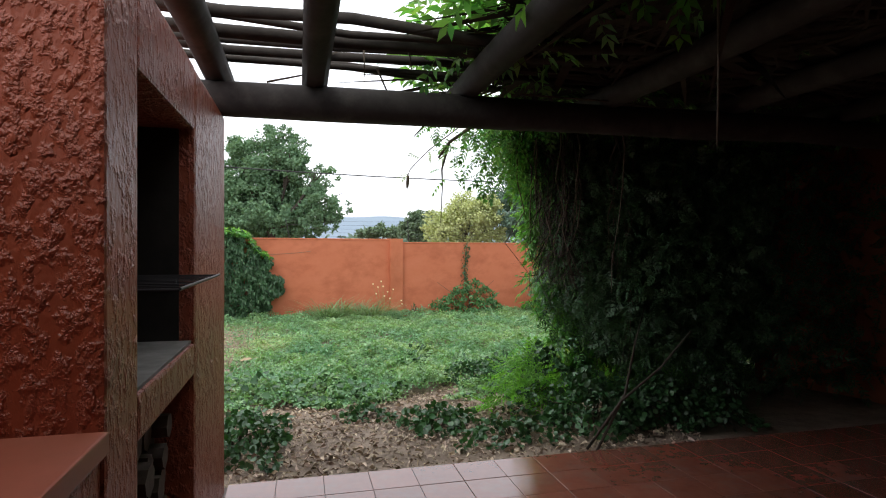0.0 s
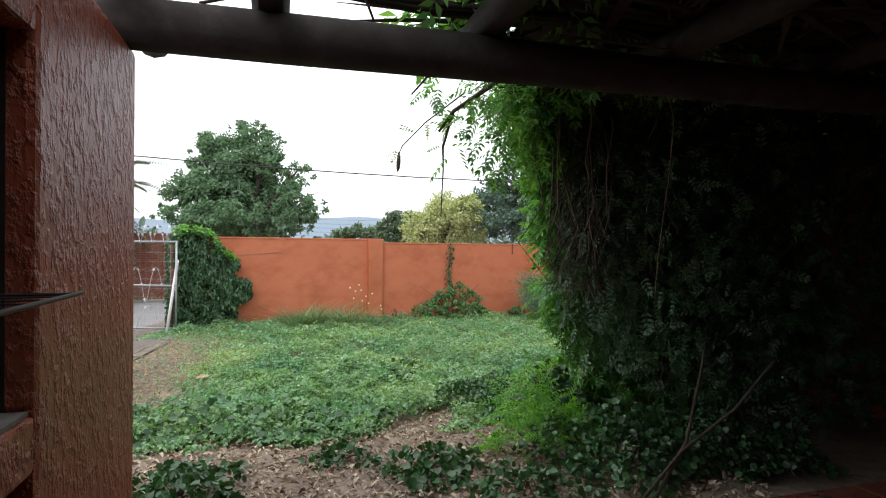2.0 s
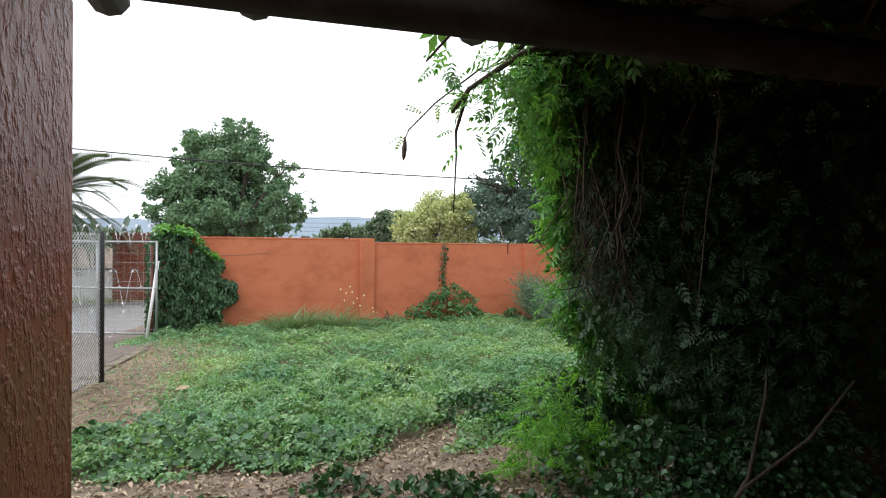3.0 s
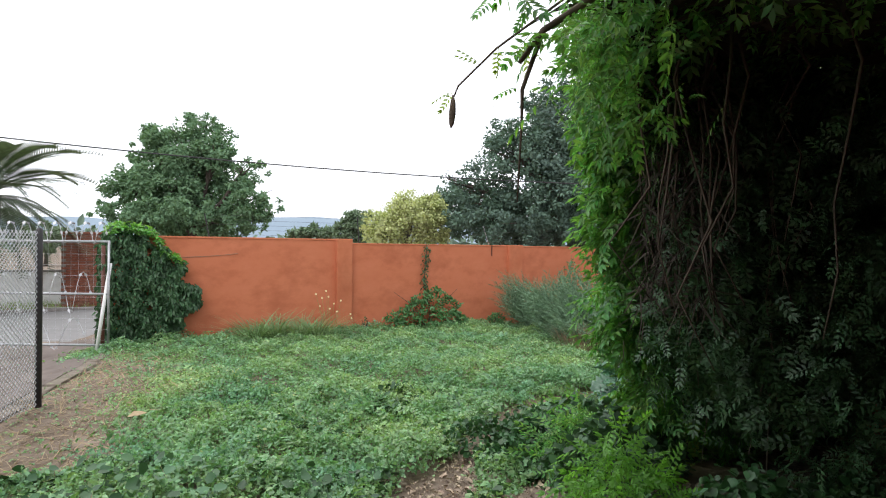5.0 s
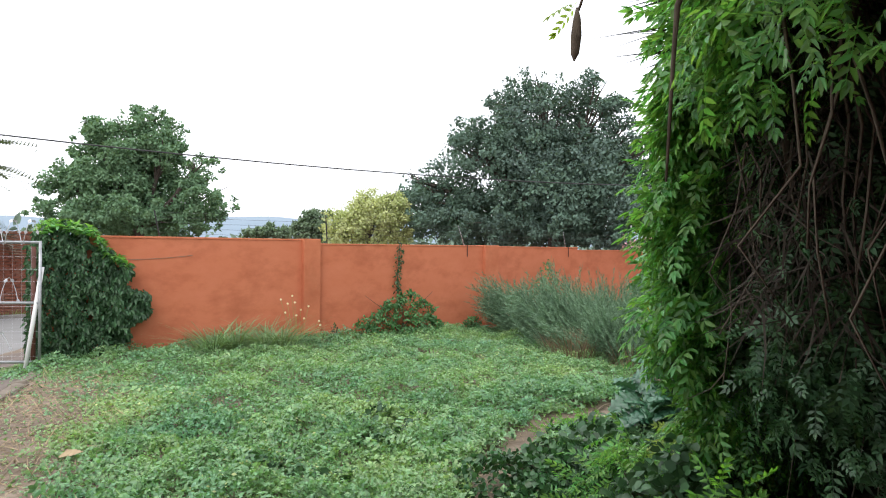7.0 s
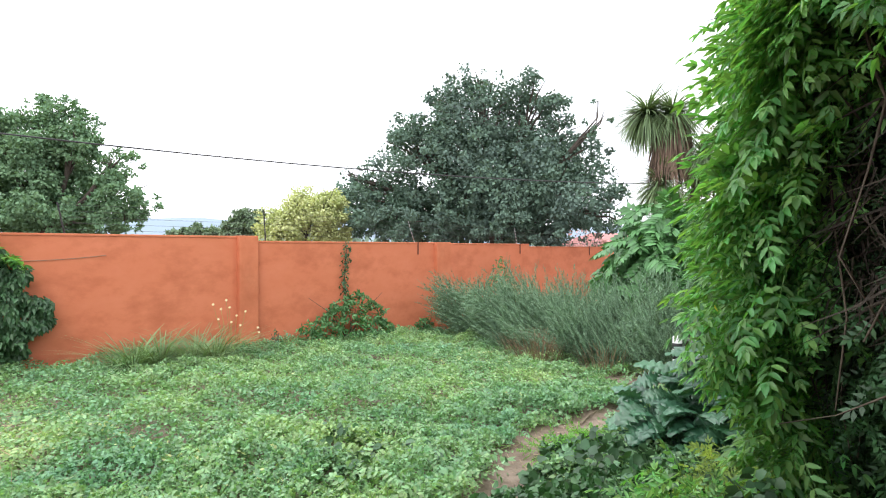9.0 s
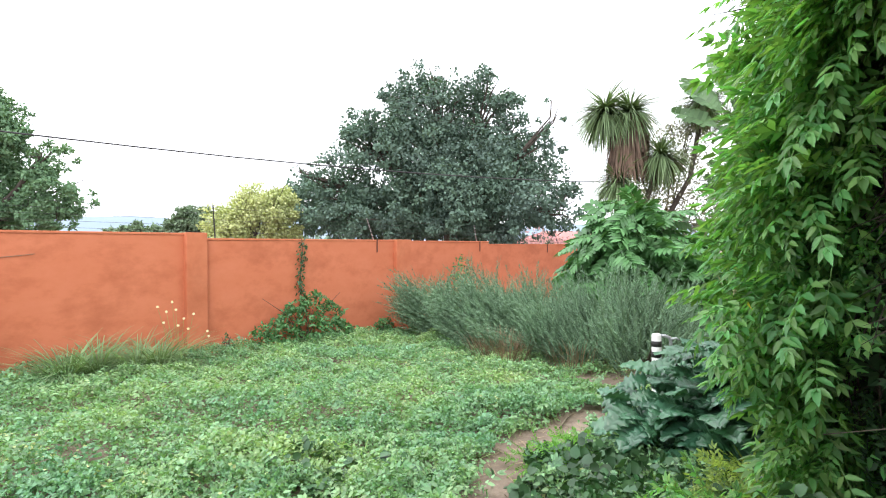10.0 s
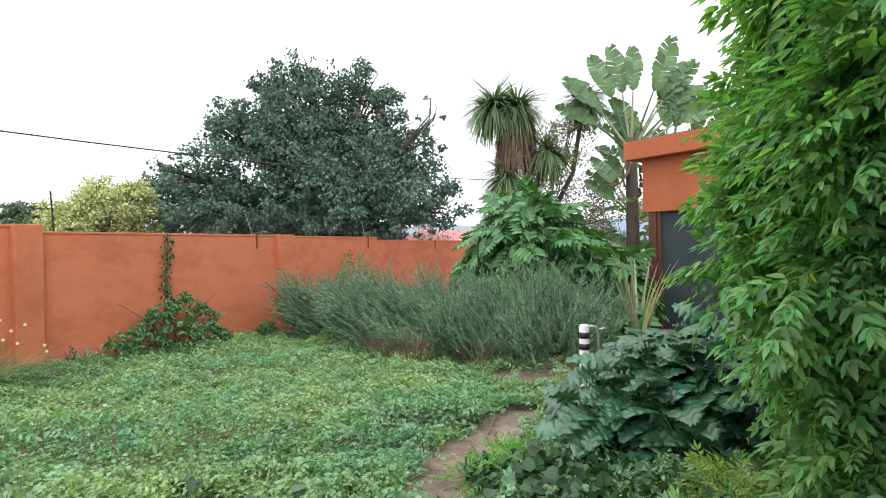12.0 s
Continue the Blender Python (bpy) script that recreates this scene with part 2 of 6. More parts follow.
def thing(name, label, category, group="", kind="", at=(0, 0, 0)):
    ob = new(name)
    ob.empty_display_size = 0.1
    ob.location = at
    return tagged(ob, label, category, group, kind)


def box(bm, x0, x1, y0, y1, z0, z1, bevel=0.0):
    vs = [bm.verts.new((x, y, z)) for x in (x0, x1) for y in (y0, y1) for z in (z0, z1)]
    fs = [bm.faces.new([vs[i] for i in f]) for f in ((0, 1, 3, 2), (4, 6, 7, 5), (0, 4, 5, 1), (2, 3, 7, 6), (0, 2, 6, 4), (1, 5, 7, 3))]
    if bevel:
        es = list({e for f in fs for e in f.edges})
        bmesh.ops.bevel(bm, geom=es, offset=bevel, segments=2, affect="EDGES", profile=0.6)
    return bm


def tube(bm, pts, radii, sides=8, cap=True, wobble=0.0):
    """A tapered round bar along the points."""
    pts = [Vector(p) for p in pts]
    if not hasattr(radii, "__len__"):
        radii = [radii] * len(pts)
    rings = []
    up = Vector((0.31, 0.17, 0.93))
    for i, p in enumerate(pts):
        d = (pts[min(i + 1, len(pts) - 1)] - pts[max(i - 1, 0)]).normalized()
        a = d.cross(up)
        if a.length < 0.05:
            a = d.cross(Vector((1, 0, 0)))
        a.normalize()
        b = d.cross(a)
        ring = []
        for k in range(sides):
            f = 2 * math.pi * k / sides
            r = radii[i] * (1 + wobble * (random.random() - 0.5))
            ring.append(bm.verts.new(p + (a * math.cos(f) + b * math.sin(f)) * r))
        rings.append(ring)
    for r0, r1 in zip(rings, rings[1:]):
        for k in range(sides):
            bm.faces.new((r0[k], r0[(k + 1) % sides], r1[(k + 1) % sides], r1[k]))
    if cap and sides > 2:
        bm.faces.new(rings[0][::-1])
        bm.faces.new(rings[-1])
    return bm


def raw_mesh(name, verts, faces, mat, smooth=False):
    """A mesh from arrays: verts (n, 3), faces (m, k)."""
    me = bpy.data.meshes.new(name)
    k = faces.shape[1]
    me.vertices.add(len(verts))
    me.vertices.foreach_set("co", np.asarray(verts, dtype=np.float32).ravel())
    me.loops.add(faces.size)
    me.loops.foreach_set("vertex_index", faces.astype(np.int32).ravel())
    me.polygons.add(len(faces))
    me.polygons.foreach_set("loop_start", np.arange(0, faces.size, k, dtype=np.int32))
    me.update(calc_edges=True)
    return finish(me, mat, smooth)


def unit(a):
    return a / np.maximum(np.linalg.norm(a, axis=1, keepdims=True), 1e-9)


def scatter(name, shape, pos, way, normal, size, mat, parent=None, label="", stretch=None):
    """Many copies of a small shape in one mesh. The shape's y runs along way, its z along normal."""
    v, f = shape
    way = unit(np.asarray(way, float))
    normal = np.asarray(normal, float)
    side = unit(np.cross(way, normal))
    nor = np.cross(side, way)
    size = np.broadcast_to(np.asarray(size, float), (len(pos),))[:, None, None]
    w = v[None, :, :] * size
    if stretch is not None:
        w = w * stretch[:, None, :]
    co = pos[:, None, :] + w[:, :, 0:1] * side[:, None, :] + w[:, :, 1:2] * way[:, None, :] + w[:, :, 2:3] * nor[:, None, :]
    fa = (f[None] + (np.arange(len(pos)) * len(v))[:, None, None]).reshape(-1, f.shape[1])
    ob = new(name, raw_mesh(name, co.reshape(-1, 3), fa, mat, True))
    if parent:
        ob.parent = parent
    if parent and len(pos) > 60:
        ob["kind"] = "stuff"
    return tagged(ob, label) if label else ob


def rand_dirs(n, up=0.0):
    d = rng.normal(size=(n, 3))
    d[:, 2] += up
    return unit(d)


def leaf_shape(width=0.5, fold=0.12, droop=0.15):
    """A pointed leaf of length 1 along y, folded on its midrib."""
    w = width / 2
    v = np.array([(0, 0, 0), (w * 0.86, 0.27, fold), (w * 0.72, 0.64, fold * 0.6 - droop * 0.35), (0, 1.0, -droop), (-w * 0.72, 0.64, fold * 0.6 - droop * 0.35), (-w * 0.86, 0.27, fold)], float)
    f = np.array([(0, 1, 2, 3), (0, 3, 4, 5)])
    return v, f


def round_leaf(width=0.9):
    v = np.array([(0, 0, 0), (width * 0.5, 0.25, 0.08), (width * 0.42, 0.75, 0.05), (0, 1.0, -0.12), (-width * 0.42, 0.75, 0.05), (-width * 0.5, 0.25, 0.08)], float)
    f = np.array([(0, 1, 2, 3), (0, 3, 4, 5)])
    return v, f


def blade_shape(width=0.06, bend=0.3, n=3):
    v, f = [], []
    for i in range(n + 1):
        u = i / n
        w = width * (1 - u) ** 0.7 * 0.5 + 0.002
        v += [(-w, u, -bend * u * u), (w, u, -bend * u * u)]
    for i in range(n):
        f.append((2 * i, 2 * i + 1, 2 * i + 3, 2 * i + 2))
    return np.array(v, float), np.array(f)


def sprig_shape(pairs=4, leaflet=0.26, width=0.4):
    """A feather-shaped compound leaf of length 1: a thin stalk with leaflets in pairs and one at the tip."""
    lv, lf = leaf_shape(width, 0.08, 0.12)
    vs, fs = [np.array([(-0.008, 0, 0), (0.008, 0, 0), (0.004, 0.8, -0.12), (-0.004, 0.8, -0.12)], float)], [np.array([(0, 1, 2, 3)])]
    base = 4
    spots = []
    for i in range(pairs):
        u = 0.22 + 0.58 * i / max(1, pairs - 1)
        spots += [(u, 62 - 8 * i), (u, -62 + 8 * i)]
    spots.append((0.8, 0))
    for u, a in spots:
        s = leaflet * (1.1 if a == 0 else 1.0 - 0.25 * abs(u - 0.5))
        c, d = math.cos(radians(a)), math.sin(radians(a))
        q = lv * s
        r = np.stack([q[:, 0] * c + q[:, 1] * d, -q[:, 0] * d + q[:, 1] * c + u, q[:, 2] - 0.15 * u * u - 0.25 * q[:, 1]], 1)
        vs.append(r)
        fs.append(lf + base)
        base += len(lv)
    return np.concatenate(vs), np.concatenate(fs)


def lobed_leaf(lobes=5, depth=0.55, width=0.9, lobe=0.34):
    """A deeply cut leaf of length 1, as a fan of narrow lobes along a midrib."""
    vs, fs, base = [], [], 0
    lv, lf = leaf_shape(lobe, 0.05, 0.16)
    for i in range(lobes):
        u = 0.12 + 0.72 * i / lobes
        for s in (1, -1):
            a = s * (78 - 40 * i / lobes)
            c, d = math.cos(radians(a)), math.sin(radians(a))
            q = lv * depth * (1 - 0.45 * abs(u - 0.4)) * (1.0, width, 1.0)
            vs.append(np.stack([q[:, 0] * c + q[:, 1] * d, -q[:, 0] * d + q[:, 1] * c + u, q[:, 2] - 0.22 * u * u - 0.2 * q[:, 1]], 1))
            fs.append(lf + base)
            base += len(lv)
    q = lv * 0.36
    vs.append(np.stack([q[:, 0], q[:, 1] + 0.66, q[:, 2] - 0.2], 1))
    fs.append(lf + base)
    return np.concatenate(vs), np.concatenate(fs)


def spray_leaf():
    """A light feather leaf of length 1: nine plain leaflets on a stalk."""
    q = np.array([(0, 0, 0), (0.055, 0.12, 0.02), (0, 0.27, -0.05), (-0.055, 0.12, 0.02)], float)
    vs, fs = [np.array([(-0.008, 0, 0), (0.008, 0, 0), (0.004, 0.8, -0.12), (-0.004, 0.8, -0.12)], float)], [np.array([(0, 1, 2, 3)])]
    for i, (u, a) in enumerate(((0.2, 65), (0.2, -65), (0.38, 58), (0.38, -58), (0.56, 50), (0.56, -50), (0.72, 40), (0.72, -40), (0.78, 0))):
        c, d = math.cos(radians(a)), math.sin(radians(a))
        vs.append(np.stack([q[:, 0] * c + q[:, 1] * d, -q[:, 0] * d + q[:, 1] * c + u, q[:, 2] - 0.15 * u * u], 1))
        fs.append(np.array([(0, 1, 2, 3)]) + 4 * (i + 1))
    return np.concatenate(vs), np.concatenate(fs)


LITE = spray_leaf()
LEAF, ROUND, SPRIG = leaf_shape(0.5), round_leaf(), sprig_shape(5, 0.21, 0.44)


# ---- ground ----
def smooth01(u):
    u = np.clip(u, 0, 1)
    return u * u * (3 - 2 * u)


def gz(x, y):
    """Height of the ground: it falls from the patio's edge to the lawn."""
    x, y = np.asarray(x, float), np.asarray(y, float)
    z = 0.33 * (1 - smooth01((y - 4.2) / 4.8))
    z = z - 0.10 * smooth01((y - 14) / 5) * smooth01((-1.4 - x) / 1.0)
    z = z - 0.035 * (np.clip(x, -3, 9) - 2.5) * smooth01((y - 8) / 6) * smooth01((x + 2.6) / 1.3)
    z = z + 0.10 * np.exp(-((x + 1.5) ** 2 + (y - 10) ** 2) / 3.0)
    return z


def path_distance(x, y):
    """Distance from the middle of the trodden path."""
    pts = [(0.6, 5.4), (1.5, 6.5), (2.75, 7.9), (3.5, 8.6), (4.25, 8.82), (4.95, 8.92)]
    best = np.full(np.shape(x), 99.0)
    for (ax, ay), (bx, by) in zip(pts, pts[1:]):
        dx, dy = bx - ax, by - ay
        u = np.clip(((x - ax) * dx + (y - ay) * dy) / (dx * dx + dy * dy), 0, 1)
        best = np.minimum(best, np.hypot(x - ax - u * dx, y - ay - u * dy))
    return best


def axis(lo, hi, step):
    inner = np.arange(lo, hi + step / 2, step)
    far = np.array([2, 5, 10, 20, 40, 80, 160, 320, 640, 1280, 2400.0])
    return np.concatenate([lo - far[::-1], inner, hi + far])


gx, gy = axis(-8, 14, 0.22), axis(-4, 20, 0.22)
X, Y = np.meshgrid(gx, gy, indexing="ij")
Z = gz(X, Y)
fine = (np.abs(X) < 30) & (np.abs(Y) < 40)
Z = Z + np.where(fine, 0.012 * np.sin(X * 5.1 + 1.3 * np.cos(Y * 3.7)) * np.cos(Y * 4.3), 0) * (Y > 4.3)
verts = np.stack([X, Y, Z], -1).reshape(-1, 3)
ni, nj = X.shape
idx = np.arange(ni * nj).reshape(ni, nj)
faces = np.stack([idx[:-1, :-1], idx[1:, :-1], idx[1:, 1:], idx[:-1, 1:]], -1).reshape(-1, 4)
tagged(new("ground", raw_mesh("ground", verts, faces, M_SOIL, True)), "brown garden soil with dry leaf crumbs", "ground", kind="structure")

# ---- boundary wall ----
WALL_O, WALL_A = Vector((-0.89, 14.12, 0)), math.atan(0.25)
WALL_M = Matrix.Translation(WALL_O) @ Matrix.Rotation(WALL_A, 4, "Z")


def wall_point(s, off, z):
    return WALL_M @ Vector((s, off, z))


wall = tagged(new("wall_garden"), "orange painted garden wall with weather stains", "wall", kind="structure")
wall.matrix_world = WALL_M
for s0, s1, top in ((-0.75, 3.38, 1.98), (3.73, 8.16, 1.90), (8.63, 11.9, 1.885), (11.9, 19.5, 1.81)):
    bm = box(bmesh.new(), s0, s1, 0.03, 0.25, -0.3, top - 0.035)
    part("wall_panel", bm, M_WALL, wall)
    bm = box(bmesh.new(), s0, s1, 0.02, 0.26, top - 0.035, top, 0.008)
    part("coping", bm, M_WALL, wall, "thin plastered coping")
for s0, top in ((3.38, 1.985), (8.16, 1.905)):
    w = 0.35 if s0 < 5 else 0.47
    part("pillar", box(bmesh.new(), s0, s0 + w, -0.07, 0.29, -0.3, top, 0.012), M_PILLAR, wall)

# ---- patio ----
patio = tagged(new("floor_patio"), "terracotta tiled patio floor with dark joints", "floor", kind="structure")
part("slab", box(bmesh.new(), -1.5, 5.6, -2.2, 4.2, -0.2, 0.366), M_GROUT, patio)

# braai block
XF = -0.235
braai = thing("braai_fireplace", "rough orange plastered built-in braai with soot-black firebox", "fireplace")
names = ("near_column", "far_column", "lintel", "hearth_ledge")
for nm, b in zip(names, ((-1.25, XF, 2.0, 2.27, 0.38, 2.56), (-1.25, XF, 3.11, 4.07, 0.38, 2.56), (-1.25, XF, 2.27, 3.11, 2.30, 2.56), (-1.25, XF, 2.27, 3.11, 1.29, 1.42))):
    part(nm, box(bmesh.new(), *b, 0.022 if nm == "far_column" else 0.012), M_BRAAI, braai)
part("firebox_back", box(bmesh.new(), -1.25, -1.05, 2.27, 3.11, 0.38, 2.30), M_SOOT, braai, "soot-black firebox back")
for y in (2.27, 3.106):
    part("firebox_side", box(bmesh.new(), -1.05, XF - 0.06, y, y + 0.004, 1.424, 2.30), M_SOOT, braai, "soot-black firebox side")
part("hearth", box(bmesh.new(), -1.05, XF - 0.012, 2.275, 3.105, 1.421, 1.432), M_ASH, braai, "ash-grey hearth slab")
counter = thing("counter", "red screeded masonry counter beside the braai", "counter")
part("worktop", box(bmesh.new(), -1.25, XF + 0.01, 0.2, 1.997, 1.36, 1.41, 0.006), M_COUNTER, counter)
part("front", box(bmesh.new(), -1.25, XF - 0.01, 0.2, 1.997, 1.10, 1.36), M_BRAAI, counter)
part("pier", box(bmesh.new(), -1.25, XF - 0.01, 0.2, 0.45, 0.38, 1.10), M_BRAAI, counter)

# pergola
pergola = thing("pergola", "weathered gum-pole pergola over the patio", "pergola")


def pole(name, a, b, r, mat, n=7, wob=0.02):
    a, b = Vector(a), Vector(b)
    pts = []
    for i in range(n):
        p = a.lerp(b, i / (n - 1))
        pts.append(p + Vector((random.uniform(-wob, wob), random.uniform(-wob, wob), random.uniform(-wob, wob))))
    return part(name, tube(bmesh.new(), pts, [r * random.uniform(0.93, 1.07) for _ in pts], 10, wobble=0.05), mat, pergola, smooth=True)


pole("beam", (-0.5, 3.97, 2.645), (6.2, 3.95, 2.675), 0.095, M_POLE, 9, 0.012)
pole("beam", (-0.5, -1.9, 2.63), (6.2, -1.9, 2.66), 0.10, M_POLE, 9, 0.012)
for x in (-0.27, 0.26, 1.19, 2.15, 3.1, 4.05, 5.0):
    pole("rafter", (x + random.uniform(-0.05, 0.05), -2.2, 2.80), (x, 4.62 if x < 0 else 4.5, 2.80), 0.078, M_POLE, 7, 0.012)
y = 4.05
while y > -2.2:
    pole("lath", (-0.75, y + random.uniform(-0.05, 0.05), 2.90), (6.2, y + random.uniform(-0.05, 0.05), 2.90), random.uniform(0.014, 0.034), M_LATTE, 13, 0.028)
    y -= random.uniform(0.06, 0.17) if y > 3.42 else random.uniform(0.55, 0.9)
pole("post", (4.7, 3.97, 0.37), (4.7, 3.97, 2.58), 0.085, M_POLE)

# walls added to close the patio and the vine's hollow against light
house = tagged(new("wall_house"), "orange plastered walls added to close the patio", "wall", kind="structure")
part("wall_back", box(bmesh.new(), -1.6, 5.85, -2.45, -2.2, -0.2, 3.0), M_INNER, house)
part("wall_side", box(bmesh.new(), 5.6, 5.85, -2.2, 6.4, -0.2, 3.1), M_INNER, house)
# unseen ceiling, added to hold sky light off the patio and braai
tagged(part("ceiling_added_shade", box(bmesh.new(), -1.6, 5.85, -2.45, 1.15, 3.0, 3.12), M_INNER), "unseen ceiling added to darken the patio", "ceiling", kind="structure")
part("wall_left", box(bmesh.new(), -1.6, -1.25, -2.2, 4.07, -0.2, 2.5), M_BRAAI, house)

# ---- lawn and ground plants ----
def noise2(x, y, f, seed=0.0):
    """Soft blotches between -1 and 1."""
    return (np.sin(x * f * 1.7 + seed + 1.9 * np.sin(y * f * 0.9 + seed)) + np.sin(y * f * 1.3 - seed + 1.6 * np.sin(x * f * 1.1 + 2 * seed)) + np.sin((x + y) * f * 0.8 + 3 * seed)) / 3


def wall_front(x):
    return 14.12 + 0.25 * (x + 0.89)


def lawn_left(x, y):
    return -0.5 + 0.22 * noise2(x, y, 1.6, 2.0) + 0.12 * noise2(x, y, 7.0, 3.0) - 1.5 * smooth01((y - 11.7) / 1.5) - 1.3 * smooth01((8.3 - y) / 0.9)


def lawn_mask(x, y):
    edge = 6.35 + 0.22 * noise2(x, y, 2.2, 1.0) + 0.16 * noise2(x, y, 9.0, 2.0) + rng.normal(size=np.shape(x)) * 0.07 + 0.5 * smooth01((-0.3 - x) / 1.0)
    left = lawn_left(x, y) + rng.normal(size=np.shape(x)) * 0.22
    ok = (y > edge) & (x > left) & (y < wall_front(x) - 0.06) & (x < 9.5)
    ok &= path_distance(x, y) > 0.24 + 0.10 * noise2(x, y, 3.1, 0.5) + 0.07 * noise2(x, y, 11.0, 1.5) + rng.normal(size=np.shape(x)) * 0.05
    ok &= ~((x > 2.0) & (y < 6.4 + 0.25 * noise2(x, y, 2, 4)))
    return ok


def cover_height(x, y):
    h = 0.12 + 0.11 * noise2(x, y, 2.3, 0.3) + 0.11 * noise2(x, y, 5.2, 0.8) + 0.07 * noise2(x, y, 11.0, 0.2)
    dark = smooth01((9.3 - y) / 2.0)
    rim = 0.25 + 0.75 * smooth01((x - lawn_left(x, y)) / 0.9)
    near = 0.3 + 0.7 * smooth01((y - 6.2) / 0.9)
    return np.maximum(0.02, (h + 0.05 * dark) * rim * near)


def cover(name, n, x0, x1, y0, y1, size0, size1, mat, shape, label, mask, height, tilt=0.8):
    x, y = rng.uniform(x0, x1, n), rng.uniform(y0, y1, n)
    keep = mask(x, y)
    x, y = x[keep], y[keep]
    h = height(x, y) * rng.uniform(0.25, 1.0, len(x)) ** 0.6
    pos = np.stack([x, y, gz(x, y) + h], 1)
    nor = rng.normal(size=(len(x), 3)) * tilt + (0, -0.1, 1)
    way = rng.normal(size=(len(x), 3))
    way[:, 2] *= 0.4
    ob = scatter(name, shape, pos, way, nor, rng.uniform(size0, size1, len(x)), mat)
    return tagged(ob, label, "ground cover", kind="stuff")


def three_leaflets():
    """A sprig of three pointed leaflets, length 1."""
    vs, fs = [], []
    for k, (ang, l) in enumerate(((0.0, 0.62), (1.25, 0.5), (-1.2, 0.52))):
        sx, cx_ = math.sin(ang), math.cos(ang)
        for u, w, z in ((0.0, 0.0, 0.0), (0.5, 0.24, 0.07), (1.0, 0.0, -0.06 - 0.05 * k), (0.5, -0.24, 0.05)):
            vs.append((sx * l * u + cx_ * w, 0.36 + cx_ * l * u - sx * w, z))
        fs.append((4 * k, 4 * k + 1, 4 * k + 2, 4 * k + 3))
    return np.array(vs, float), np.array(fs)


DIAMOND = (np.array([(0, 0, 0), (0.34, 0.45, 0.08), (0, 1, -0.12), (-0.34, 0.45, 0.04)], float), np.array([(0, 1, 2, 3)]))
TRIO = three_leaflets()
cover("lawn_groundcover", 96000, -2.4, 6.0, 6.0, 10.2, 0.03, 0.065, M_GC, TRIO, "lush green creeping groundcover over the lawn", lawn_mask, cover_height, 0.95)
cover("lawn_groundcover", 60000, -2.4, 6.0, 6.0, 10.2, 0.018, 0.042, M_GC, DIAMOND, "small pointed leaves of the creeping groundcover", lawn_mask, cover_height, 0.95)
cover("lawn_groundcover", 245000, -2.8, 9.5, 10.2, 17.0, 0.026, 0.052, M_GC, DIAMOND, "dense green creeping groundcover before the wall", lawn_mask, cover_height, 1.0)
cover("lawn_broadleaf", 6500, -2.0, 6.0, 6.1, 9.6, 0.055, 0.095, M_IVY, ROUND, "darker broad leaves in the groundcover near the patio",
      lambda x, y: lawn_mask(x, y) & (noise2(x, y, 1.7, 6.0) - 0.35 * (y - 7.6) > 0.0), lambda x, y: cover_height(x, y) * 1.1, 0.5)
cover("lawn_yellowed", 16000, -1.5, 7.5, 7.5, 14.0, 0.022, 0.045, M_TREE_Y, DIAMOND, "yellowing leaves in the groundcover",
      lambda x, y: lawn_mask(x, y) & (noise2(x, y, 1.1, 8.0) + 0.4 * noise2(x, y, 5, 3.0) > 0.36), lambda x, y: cover_height(x, y) * 1.03, 0.6)
cover("lawn_weeds", 4200, -2.4, 8.5, 6.2, 15.0, 0.10, 0.19, M_GC, sprig_shape(3, 0.34, 0.6), "leafy weeds standing in the groundcover",
      lambda x, y: lawn_mask(x, y) & (noise2(x, y, 2.9, 3.0) > 0.0), lambda x, y: cover_height(x, y) * 1.25, 0.5)
cover("lawn_sprouts", 1800, -2.2, -0.2, 7.0, 12.5, 0.025, 0.055, M_GC, TRIO, "sparse sprouts at the lawn's thin edge",
      lambda x, y: ~lawn_mask(x, y) & (x > -1.7), lambda x, y: 0.03 + 0 * x, 0.5)
cover("lawn_grass", 26000, -2.6, 8.5, 6.2, 16.0, 0.10, 0.2, M_GRASSBLADE, blade_shape(0.05, 0.35, 2), "fine grass blades among the groundcover",
      lambda x, y: lawn_mask(x, y) & (noise2(x, y, 1.3, 5.0) > -0.1), lambda x, y: 0.04 + 0 * x, 0.5)


